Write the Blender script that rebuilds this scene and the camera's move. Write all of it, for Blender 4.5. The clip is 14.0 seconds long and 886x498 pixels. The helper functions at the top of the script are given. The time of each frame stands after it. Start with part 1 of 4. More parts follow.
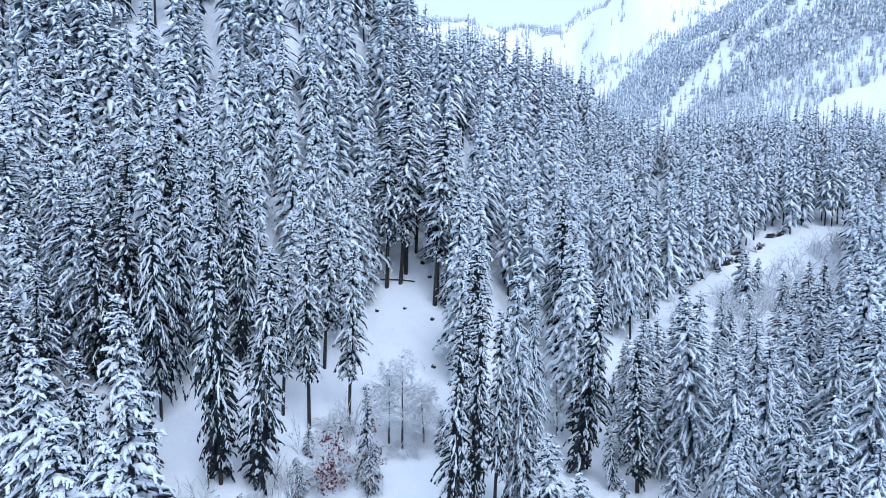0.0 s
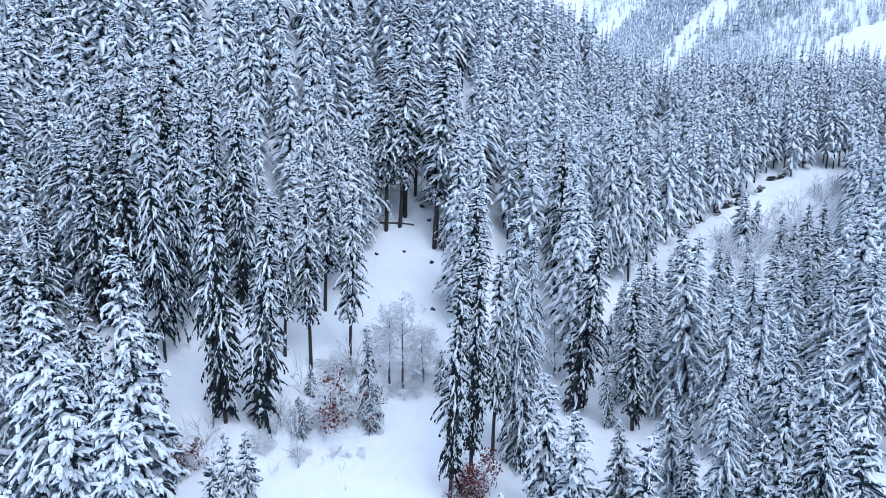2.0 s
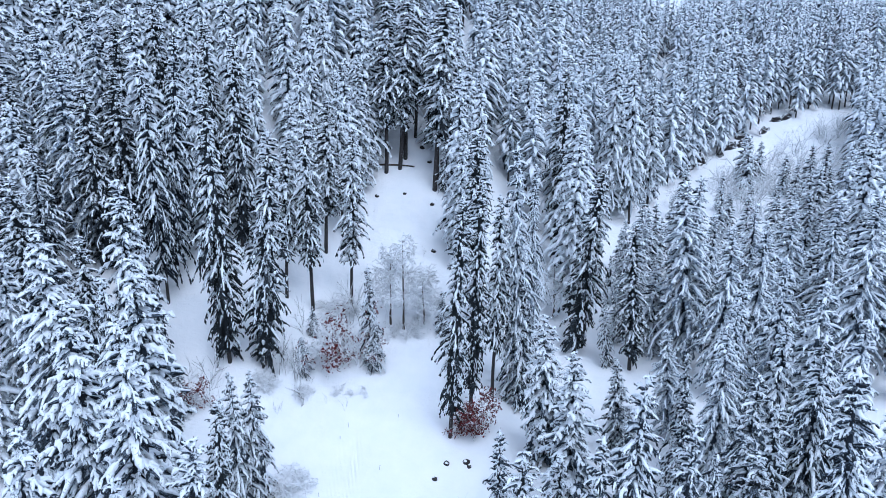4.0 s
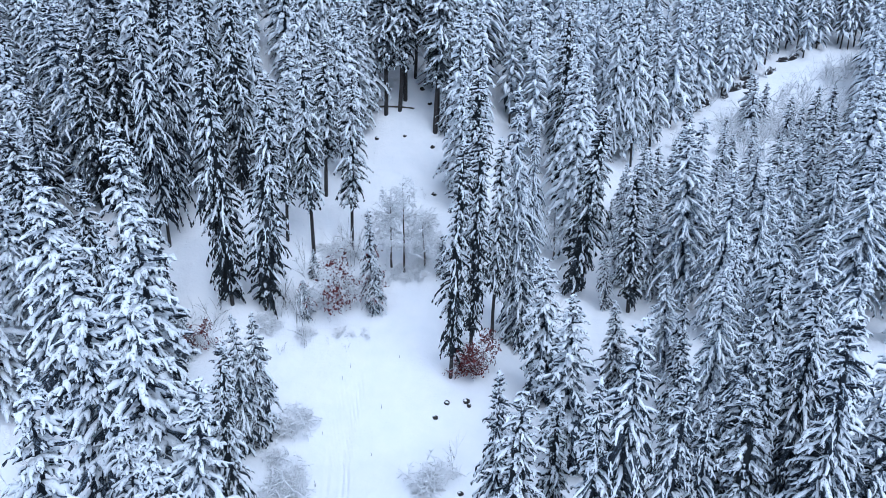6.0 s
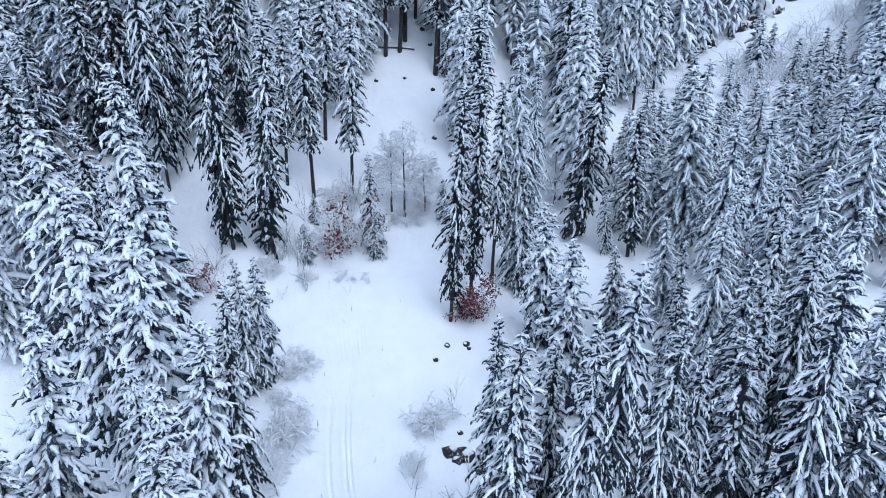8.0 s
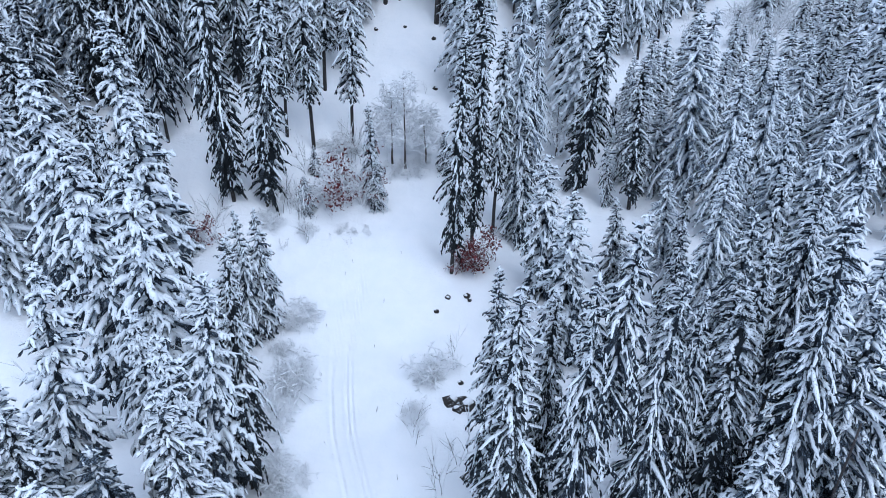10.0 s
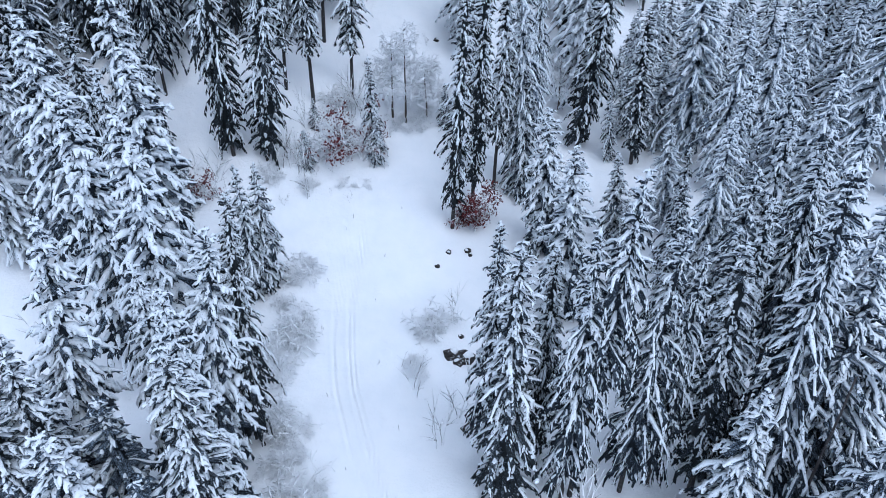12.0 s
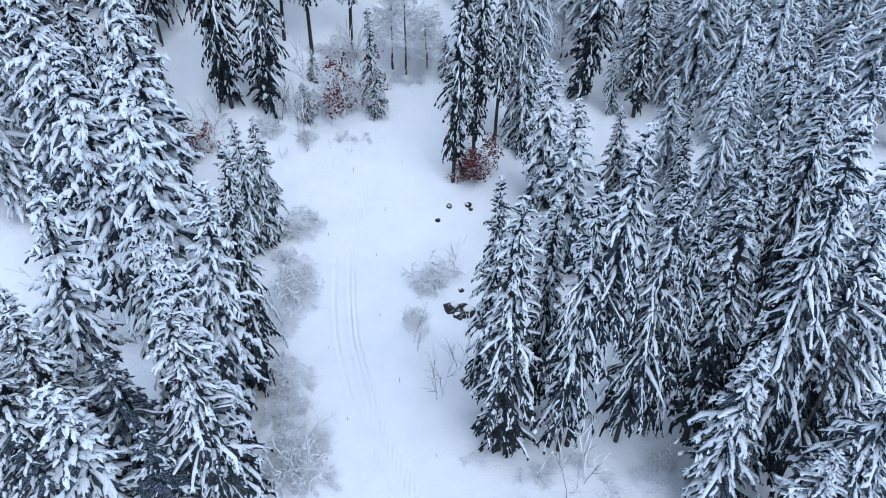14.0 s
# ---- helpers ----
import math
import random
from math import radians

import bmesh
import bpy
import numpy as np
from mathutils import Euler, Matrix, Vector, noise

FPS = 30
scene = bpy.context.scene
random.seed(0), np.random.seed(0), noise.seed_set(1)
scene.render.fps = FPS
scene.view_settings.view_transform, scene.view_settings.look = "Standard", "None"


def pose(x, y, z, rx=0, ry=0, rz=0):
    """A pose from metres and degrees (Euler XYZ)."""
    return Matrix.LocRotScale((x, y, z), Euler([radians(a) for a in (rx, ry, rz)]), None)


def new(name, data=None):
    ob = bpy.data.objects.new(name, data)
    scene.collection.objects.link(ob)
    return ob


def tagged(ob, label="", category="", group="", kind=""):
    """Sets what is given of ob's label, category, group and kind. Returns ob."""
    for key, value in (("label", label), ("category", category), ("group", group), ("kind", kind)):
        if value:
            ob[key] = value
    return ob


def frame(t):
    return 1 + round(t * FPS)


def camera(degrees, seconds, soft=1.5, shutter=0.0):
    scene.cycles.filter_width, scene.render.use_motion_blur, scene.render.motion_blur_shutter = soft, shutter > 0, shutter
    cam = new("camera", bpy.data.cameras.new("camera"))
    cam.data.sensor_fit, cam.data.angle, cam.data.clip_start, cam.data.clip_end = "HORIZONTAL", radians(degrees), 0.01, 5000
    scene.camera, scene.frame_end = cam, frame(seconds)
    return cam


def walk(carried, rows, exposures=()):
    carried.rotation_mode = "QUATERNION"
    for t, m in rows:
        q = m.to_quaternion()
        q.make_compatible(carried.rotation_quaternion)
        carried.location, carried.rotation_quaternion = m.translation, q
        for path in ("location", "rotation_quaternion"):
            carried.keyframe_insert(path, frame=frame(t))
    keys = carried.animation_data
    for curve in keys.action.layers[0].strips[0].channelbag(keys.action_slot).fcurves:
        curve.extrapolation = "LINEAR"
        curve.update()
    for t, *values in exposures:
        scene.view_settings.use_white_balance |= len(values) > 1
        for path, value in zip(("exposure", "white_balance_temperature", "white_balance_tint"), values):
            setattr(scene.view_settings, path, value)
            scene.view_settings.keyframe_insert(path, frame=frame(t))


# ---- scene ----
# a camera that hovers at one spot and tilts down
EYE = (0.0, 0.0, 44.0)
TILT = -8.0
cam = camera(64.97, 14.0, soft=0.85)
ROWS = [
    (0.0, 0.000, 0.000, 0.000),
    (0.5, -1.114, -0.025, -0.036),
    (1.0, -2.289, -0.042, -0.008),
    (1.5, -3.484, -0.051, -0.029),
    (2.0, -4.676, -0.055, -0.049),
    (2.5, -5.856, -0.057, -0.064),
    (3.0, -7.053, -0.035, -0.062),
    (5.5, -12.930, 0.023, -0.080),
    (6.0, -14.097, 0.040, -0.086),
    (6.5, -15.279, 0.055, -0.066),
    (7.0, -16.414, 0.069, -0.075),
    (7.5, -17.554, 0.071, -0.081),
    (8.0, -18.672, 0.081, -0.066),
    (10.5, -23.494, 0.179, -0.016),
    (11.0, -24.402, 0.196, -0.014),
    (11.5, -25.344, 0.225, -0.011),
    (12.0, -26.308, 0.244, 0.003),
    (12.5, -27.262, 0.258, 0.009),
    (13.0, -28.199, 0.276, 0.012),
    (13.5, -29.139, 0.278, 0.027),
    (14.0, -30.082, 0.284, 0.052),
]
walk(cam, [(t, pose(*EYE, 90 + TILT + pitch, 0, yaw) @ pose(0, 0, 0, 0, 0, roll)) for t, pitch, yaw, roll in ROWS],
     exposures=[(0.0, 0.26, 5080, 11), (2.5, 0.31, 5090, 11), (7.0, 0.20, 5150, 11), (14.0, 0.06, 5230, 11)])

# overcast winter daylight
SUN_ELEVATION, SUN_TURN = 55.0, 150.0
world = bpy.data.worlds.new("overcast_sky")
scene.world = world
world.use_nodes = True
wn, wl = world.node_tree.nodes, world.node_tree.links
sky = wn.new("ShaderNodeTexSky")
sky.sky_type, sky.sun_disc = "NISHITA", False
sky.sun_elevation, sky.sun_rotation = radians(SUN_ELEVATION), radians(SUN_TURN)
veil = wn.new("ShaderNodeMixRGB")          # cloud cover greys the blue sky
veil.inputs[0].default_value = 0.84
veil.inputs[2].default_value = (9.4, 9.9, 10.6, 1)
wl.new(sky.outputs[0], veil.inputs[1])
wl.new(veil.outputs[0], wn["Background"].inputs[0])
wn["Background"].inputs[1].default_value = 0.092
sun_data = bpy.data.lights.new("sun", "SUN")
sun_data.energy, sun_data.angle, sun_data.color = 1.2, radians(45), (1.0, 0.94, 0.85)
sun = new("sun", sun_data)
sun.matrix_world = pose(0, 0, 200, 90 - SUN_ELEVATION, 0, 180 - SUN_TURN)
# ---- materials ----
def material(name):
    m = bpy.data.materials.new(name)
    m.use_nodes = True
    nt = m.node_tree
    return m, nt.nodes, nt.links, nt.nodes["Principled BSDF"]


def noise_node(nodes, links, scale, detail=4.0, rough=0.6, space="Object"):
    co = nodes.new("ShaderNodeTexCoord")
    n = nodes.new("ShaderNodeTexNoise")
    n.inputs["Scale"].default_value = scale
    n.inputs["Detail"].default_value = detail
    n.inputs["Roughness"].default_value = rough
    links.new(co.outputs[space], n.inputs["Vector"])
    return n


def ramp_node(nodes, links, src, stops):
    r = nodes.new("ShaderNodeValToRGB")
    while len(r.color_ramp.elements) < len(stops):
        r.color_ramp.elements.new(0.5)
    for e, (p, c) in zip(r.color_ramp.elements, stops):
        e.position = p
        e.color = (*c, 1) if len(c) == 3 else c
    links.new(src, r.inputs[0])
    return r


def bump_node(nodes, links, src, strength, distance, bsdf):
    b = nodes.new("ShaderNodeBump")
    b.inputs["Strength"].default_value = strength
    b.inputs["Distance"].default_value = distance
    links.new(src, b.inputs["Height"])
    links.new(b.outputs[0], bsdf.inputs["Normal"])
    return b


def snow_material(name, tone, scale, relief):
    m, nd, lk, b = material(name)
    n = noise_node(nd, lk, scale, 5.0)
    r = ramp_node(nd, lk, n.outputs[0], [(0.3, tuple(c * 0.95 for c in tone)), (0.7, tone)])
    lk.new(r.outputs[0], b.inputs["Base Color"])
    b.inputs["Roughness"].default_value = 0.85
    b.inputs["Specular IOR Level"].default_value = 0.2
    bump_node(nd, lk, n.outputs[0], 0.5, relief, b)
    return m


def frosted_material(name, dark, light, cover, scale=3.0, soft_edge=0.14):
    """Twigs or needles, dusted with rime on what faces up; on far woods this also paints haze."""
    m, nd, lk, b = material(name)
    n = noise_node(nd, lk, scale, 5.0, 0.7)
    geo = nd.new("ShaderNodeNewGeometry")
    sep = nd.new("ShaderNodeSeparateXYZ")
    lk.new(geo.outputs["Normal"], sep.inputs[0])
    up = nd.new("ShaderNodeMath")
    up.operation = "MULTIPLY_ADD"
    lk.new(sep.outputs[2], up.inputs[0])
    up.inputs[1].default_value = 0.22
    lk.new(n.outputs[0], up.inputs[2])
    fac = ramp_node(nd, lk, up.outputs[0], [(0.72 - cover * 0.5, (0, 0, 0)), (0.72 + soft_edge - cover * 0.5, (1, 1, 1))])
    fine = noise_node(nd, lk, scale * 5, 2.0)
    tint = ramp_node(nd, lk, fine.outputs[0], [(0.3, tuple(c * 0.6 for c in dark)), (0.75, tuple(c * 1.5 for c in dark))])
    mix = nd.new("ShaderNodeMixRGB")
    lk.new(fac.outputs[0], mix.inputs[0])
    lk.new(tint.outputs[0], mix.inputs[1])
    mix.inputs[2].default_value = (*light, 1)
    lk.new(mix.outputs[0], b.inputs["Base Color"])
    b.inputs["Roughness"].default_value = 0.75
    b.inputs["Specular IOR Level"].default_value = 0.25
    return m


def bark_material(name, dark, pale):
    m, nd, lk, b = material(name)
    n = noise_node(nd, lk, 6.0, 6.0, 0.7)
    r = ramp_node(nd, lk, n.outputs[0], [(0.35, dark), (0.62, pale), (0.74, (0.6, 0.63, 0.66))])
    lk.new(r.outputs[0], b.inputs["Base Color"])
    b.inputs["Roughness"].default_value = 0.9
    bump_node(nd, lk, n.outputs[0], 0.6, 0.04, b)
    return m


SNOW = (0.86, 0.88, 0.90)
mat_snow = snow_material("snow_cushions", SNOW, 5.0, 0.06)


def clinging_snow_material(name, share, scale, under=(0.012, 0.017, 0.017)):
    """Snow that clings to boughs, with needles showing through in streaks and flecks."""
    m, nd, lk, b = material(name)
    n = noise_node(nd, lk, scale, 4.0, 0.65)
    f = noise_node(nd, lk, scale * 0.22, 2.0, 0.5)
    add = nd.new("ShaderNodeMath")
    add.operation = "MULTIPLY_ADD"
    lk.new(f.outputs[0], add.inputs[0])
    add.inputs[1].default_value = 0.35
    lk.new(n.outputs[0], add.inputs[2])
    at = 0.675 - 0.35 * (share - 0.5)
    # snow tone bluer than SNOW: the blue of shaded boughs put into the colour
    r = ramp_node(nd, lk, add.outputs[0], [(at - 0.07, under), (at + 0.04, (0.83, 0.875, 0.915))])
    lk.new(r.outputs[0], b.inputs["Base Color"])
    b.inputs["Roughness"].default_value = 0.85
    b.inputs["Specular IOR Level"].default_value = 0.2
    bump_node(nd, lk, n.outputs[0], 0.7, 0.08, b)
    return m


mat_clinging = clinging_snow_material("snow_on_boughs", 0.84, 10.0, (0.045, 0.058, 0.07))
mat_laden = clinging_snow_material("thick_snow_on_boughs", 0.86, 7.0, (0.14, 0.17, 0.20))
mat_mid_clinging = clinging_snow_material("snow_on_boughs_of_the_hillside", 0.94, 7.0, (0.12, 0.145, 0.17))
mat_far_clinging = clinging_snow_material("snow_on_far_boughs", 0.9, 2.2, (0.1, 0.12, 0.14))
# frost tones of the near needles are blued to carry the crowns' shade
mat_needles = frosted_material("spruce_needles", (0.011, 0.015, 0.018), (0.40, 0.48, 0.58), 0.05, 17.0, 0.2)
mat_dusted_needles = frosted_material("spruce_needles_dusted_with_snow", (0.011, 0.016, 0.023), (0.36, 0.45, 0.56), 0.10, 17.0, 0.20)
mat_frosty_needles = frosted_material("frosty_spruce_needles", (0.022, 0.032, 0.046), (0.46, 0.55, 0.66), 0.32, 14.0, 0.24)
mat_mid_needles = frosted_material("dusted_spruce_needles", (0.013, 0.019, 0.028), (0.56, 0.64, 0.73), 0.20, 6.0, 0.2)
# far woods: aerial haze put into the colour, paler and bluer with distance
mat_hazed_far_needles = frosted_material("haze_paled_spruce_needles", (0.036, 0.050, 0.066), (0.66, 0.73, 0.80), 0.58, 1.8)
mat_hazed_slope_needles = frosted_material("haze_tinted_needles_on_the_slope", (0.10, 0.135, 0.18), (0.6, 0.67, 0.75), 0.55, 0.5, 0.3)
mat_rimed_hazed_wood = frosted_material("rimed_hazed_wood_on_the_slope", (0.20, 0.24, 0.29), (0.66, 0.72, 0.78), 0.50, 0.6, 0.3)
mat_bark = bark_material("spruce_bark", (0.018, 0.016, 0.017), (0.050, 0.045, 0.044))


def ground_material():
    m, nd, lk, b = material("snow_field")
    n = noise_node(nd, lk, 0.35, 6.0, 0.55)
    f = noise_node(nd, lk, 5.0, 4.0, 0.6)
    add = nd.new("ShaderNodeMath")
    add.operation = "MULTIPLY_ADD"
    lk.new(f.outputs[0], add.inputs[0])
    add.inputs[1].default_value = 0.12
    lk.new(n.outputs[0], add.inputs[2])
    # pits and crumbs where snow has dropped from the trees
    crumbs = noise_node(nd, lk, 3.2, 3.0, 0.65)
    pits = ramp_node(nd, lk, crumbs.outputs[0], [(0.50, (0, 0, 0)), (0.66, (1, 1, 1))])
    where = noise_node(nd, lk, 0.09, 3.0, 0.5)
    patch = ramp_node(nd, lk, where.outputs[0], [(0.47, (0, 0, 0)), (0.60, (1, 1, 1))])
    dent = nd.new("ShaderNodeMath")
    dent.operation = "MULTIPLY"
    lk.new(pits.outputs[0], dent.inputs[0])
    lk.new(patch.outputs[0], dent.inputs[1])
    both = nd.new("ShaderNodeMath")
    both.operation = "MULTIPLY_ADD"
    lk.new(dent.outputs[0], both.inputs[0])
    both.inputs[1].default_value = -0.07
    lk.new(add.outputs[0], both.inputs[2])
    r = ramp_node(nd, lk, n.outputs[0], [(0.3, (0.83, 0.855, 0.88)), (0.7, (0.89, 0.90, 0.915))])
    lk.new(r.outputs[0], b.inputs["Base Color"])
    b.inputs["Roughness"].default_value = 0.8
    b.inputs["Specular IOR Level"].default_value = 0.25
    bump_node(nd, lk, both.outputs[0], 0.7, 0.5, b)
    return m


mat_ground = ground_material()
# ---- ground: a gentle valley floor, a forested hillside ahead, mountains behind ----
def soft(v, w):
    """A ramp that starts at zero, rounded over a width w."""
    return w * np.logaddexp(0, np.asarray(v, float) / w)


def smooth(a, b, v):
    t = np.clip((np.asarray(v, float) - a) / (b - a), 0, 1)
    return t * t * (3 - 2 * t)


LATTICE = np.random.default_rng(21).random((64, 64))


def value_noise(x, y):
    """Smooth random values between 0 and 1, one a metre."""
    x, y = np.asarray(x, float), np.asarray(y, float)
    i, j = np.floor(x).astype(int), np.floor(y).astype(int)
    u, v = x - i, y - j
    u, v = u * u * (3 - 2 * u), v * v * (3 - 2 * v)
    a, b = LATTICE[i % 64, j % 64], LATTICE[(i + 1) % 64, j % 64]
    c, d = LATTICE[i % 64, (j + 1) % 64], LATTICE[(i + 1) % 64, (j + 1) % 64]
    return (a * (1 - u) + b * u) * (1 - v) + (c * (1 - u) + d * u) * v


def fractal(x, y, size, octaves=4):
    total, amp = 0.0, 1.0
    for k in range(octaves):
        total = total + amp * (value_noise(x / size + 7.3 * k, y / size + 3.1 * k) - 0.5)
        amp, size = amp * 0.5, size * 0.47
    return total


def waves(x, y):
    """Uneven ground: long swells and short humps."""
    return 0.5 * fractal(x, y, 6.0, 4) + (0.9 * np.sin(x * 0.071 + 1.3) * np.sin(y * 0.063 + 0.4) + 0.45 * np.sin(x * 0.19 + y * 0.11) * np.sin(y * 0.17 - x * 0.07 + 2.0)
            + 0.16 * np.sin(x * 0.53 + 0.7) * np.sin(y * 0.61 + x * 0.2))


def ground(x, y):
    x, y = np.asarray(x, float), np.asarray(y, float)
    r = np.hypot(x, y)
    az = np.degrees(np.arctan2(x, np.maximum(y, 1e-6)))
    # valley floor, rising gently, then more steeply under its upper forest
    valley = 0.085 * soft(y - 60, 10) + 0.30 * soft(y - 178, 8) - 0.40 * soft(y - 250, 10)
    # hillside: gentle up to the head of the glade, steep above it and on the left
    onset = 56 + 2.2 * soft(x - 4, 4)
    s = soft(y - onset, 7)
    crest = 101 + 40 * smooth(-2, -14, x) + 50 * smooth(-10, -40, x)
    over = soft(s - crest, 7)
    hill = 0.36 * s + 0.40 * soft(s - 60, 6) + 0.4 * soft(y - 74, 5) * smooth(-12, -32, x) - 0.80 * over
    z = 2.5 * np.logaddexp(valley / 2.5, hill / 2.5) - 2.5 * np.log(2.0)
    z = np.maximum(z, 0) * smooth(900, 420, r)
    # valley side on the right, beyond the valley forest
    ridge = np.tan(np.radians(np.interp(az, [6, 11, 14.5, 23, 34, 60], [-3, 1.2, 4.4, 10.4, 17.0, 17.0])))
    side = smooth(330, 820, r) * (44 + 820 * ridge) * smooth(4, 9, az)
    # far white mountain closing the valley
    top = np.tan(np.radians(sum(np.interp(az + o, [-30, -8, 0, 3, 8, 10, 12.5, 15, 30], [13, 11.2, 9.7, 9.4, 9.5, 9.8, 11.2, 13.6, 16]) for o in (-2, -1, 0, 1, 2)) / 5))
    far = smooth(950, 2300, r) * (44 + 2300 * top) * smooth(-60, -30, az) * smooth(75, 50, az)
    rough = smooth(400, 900, r)
    ribs = np.abs(fractal(x, y, 300, 5))
    crag = rough * ((70 + 60 * smooth(1000, 1600, r)) * fractal(x, y, 240, 5) - 90 * ribs * smooth(1000, 1700, r))
    z = np.maximum(z, np.maximum(side, far)) + crag * smooth(6, 12, az) * 0.5 + crag * 0.5
    return z + waves(x, y) * smooth(20, 60, r) * smooth(900, 300, r)


def track_relief(x, y):
    """Two packed ruts along the glade, pressed a hand deep into the snow, with low shoulders."""
    mid = np.interp(y, [20, 28, 36, 43, 48, 53, 60, 66], [1.2, -3.1, -6.6, -8.7, -9.5, -10.0, -10.0, -9.6])
    fade = smooth(68, 58, y) * smooth(10, 20, y)
    dip = 0.0
    for off, deep in ((-0.85, 0.13), (0.55, 0.22), (0.95, 0.16)):
        d = (x - mid - off) / 0.13
        dip = dip - deep * np.exp(-d * d) + 0.35 * deep * np.exp(-((np.abs(d) - 2.0) ** 2))
    return dip * fade * smooth(40, 20, np.abs(x))


def build_ground():
    az = np.radians(np.concatenate([np.linspace(-180, -46, 30)[:-1], np.linspace(-46, -17, 90)[:-1], np.linspace(-17, 5, 330)[:-1], np.linspace(5, 46, 130), np.linspace(46, 180, 30)[1:-1]]))
    rad = np.concatenate([[2.0], np.geomspace(8, 160, 110), np.geomspace(163, 4200, 90)])
    a, r = np.meshgrid(az, rad)
    x, y = r * np.sin(a), r * np.cos(a)
    z = ground(x, y) + track_relief(x, y)
    v = np.stack([x, y, z], -1).reshape(-1, 3)
    n, k = len(az), len(rad)
    i, j = np.meshgrid(np.arange(k - 1), np.arange(n), indexing="ij")
    j2 = (j + 1) % n
    f = np.stack([i * n + j, i * n + j2, (i + 1) * n + j2, (i + 1) * n + j], -1).reshape(-1, 4)[:, ::-1]
    me = bpy.data.meshes.new("ground")
    me.from_pydata(v.tolist(), [], f.tolist() + [list(range(n))])
    me.materials.append(mat_ground)
    me.shade_smooth()
    me.update()
    return tagged(new("ground", me), "snow-covered valley floor, hillside and mountains", "ground", kind="structure")


build_ground()
# ---- spruces ----
def fast_mesh(name, v, quads, tris, quad_slots, tri_slots, mats, smooth_shade=False):
    """One mesh out of arrays of corners, quads and triangles."""
    me = bpy.data.meshes.new(name)
    v = np.asarray(v, np.float32)
    quads, tris = np.asarray(quads, np.int32).reshape(-1, 4), np.asarray(tris, np.int32).reshape(-1, 3)
    loops = np.concatenate([quads.ravel(), tris.ravel()])
    starts = np.concatenate([np.arange(len(quads)) * 4, len(quads) * 4 + np.arange(len(tris)) * 3]).astype(np.int32)
    me.vertices.add(len(v))
    me.vertices.foreach_set("co", v.ravel())
    me.loops.add(len(loops))
    me.loops.foreach_set("vertex_index", loops)
    me.polygons.add(len(starts))
    me.polygons.foreach_set("loop_start", starts)
    for m in mats:
        me.materials.append(m)
    me.polygons.foreach_set("material_index", np.concatenate([quad_slots, tri_slots]).astype(np.int32))
    me.update(calc_edges=True)
    if smooth_shade:
        me.shade_smooth()
    return me


class Shape:
    """Collects vertices and faces of one mesh, with a material slot for each face."""

    def __init__(self):
        self.v, self.n = [], 0
        self.faces = {3: [], 4: []}
        self.slots = {3: [], 4: []}

    def add(self, v, f, slot=0):
        v = np.asarray(v, float).reshape(-1, 3)
        self.v.append(v)
        groups = [f] if isinstance(f, np.ndarray) else []
        if not groups:
            for q in f:                      # faces of more than four corners become fans
                if len(q) > 4:
                    groups += [np.array([(q[0], q[i], q[i + 1])]) for i in range(1, len(q) - 1)]
            for k in (3, 4):
                some = [q for q in f if len(q) == k]
                if some:
                    groups.append(np.array(some))
        for g in groups:
            k = g.shape[1]
            self.faces[k].append(g + self.n)
            self.slots[k].append(np.full(len(g), slot))
        self.n += len(v)

    def arrays(self):
        got = [np.concatenate(self.v)]
        for k in (4, 3):
            got.append(np.concatenate(self.faces[k]) if self.faces[k] else np.zeros((0, k), int))
        for k in (4, 3):
            got.append(np.concatenate(self.slots[k]) if self.slots[k] else np.zeros(0, int))
        return got

    def mesh(self, name, mats, smooth_shade=False):
        return fast_mesh(name, *self.arrays(), mats, smooth_shade)


def tube(shape, pts, radii, sides, slot=0, cap=True):
    pts = np.asarray(pts, float)
    d = np.concatenate([pts[1:2] - pts[:1], pts[2:] - pts[:-2], pts[-1:] - pts[-2:-1]])
    d = d / (np.linalg.norm(d, axis=1, keepdims=True) + 1e-9)
    ref = np.where(np.abs(d[:, :1]) < 0.8, [[1.0, 0, 0]], [[0, 1.0, 0]])
    s = np.cross(d, ref)
    s /= np.linalg.norm(s, axis=1, keepdims=True)
    t = np.cross(d, s)
    a = np.arange(sides) * 2 * math.pi / sides
    rings = pts[:, None] + np.asarray(radii, float)[:, None, None] * (np.cos(a)[None, :, None] * s[:, None] + np.sin(a)[None, :, None] * t[:, None])
    i, j = np.meshgrid(np.arange(len(pts) - 1), np.arange(sides), indexing="ij")
    k = (j + 1) % sides
    f = np.stack([i * sides + j, i * sides + k, (i + 1) * sides + k, (i + 1) * sides + j], -1).reshape(-1, 4)
    end = shape.n + (len(pts) - 1) * sides
    shape.add(rings.reshape(-1, 3), f, slot)
    if cap:
        shape.faces[3].append(np.array([(end, end + q, end + q + 1) for q in range(1, sides - 1)]))
        shape.slots[3].append(np.full(sides - 2, slot))


def unit(v):
    return v / np.maximum(np.linalg.norm(v, axis=-1, keepdims=True), 1e-9)


UP = np.array([0.0, 0.0, 1.0])


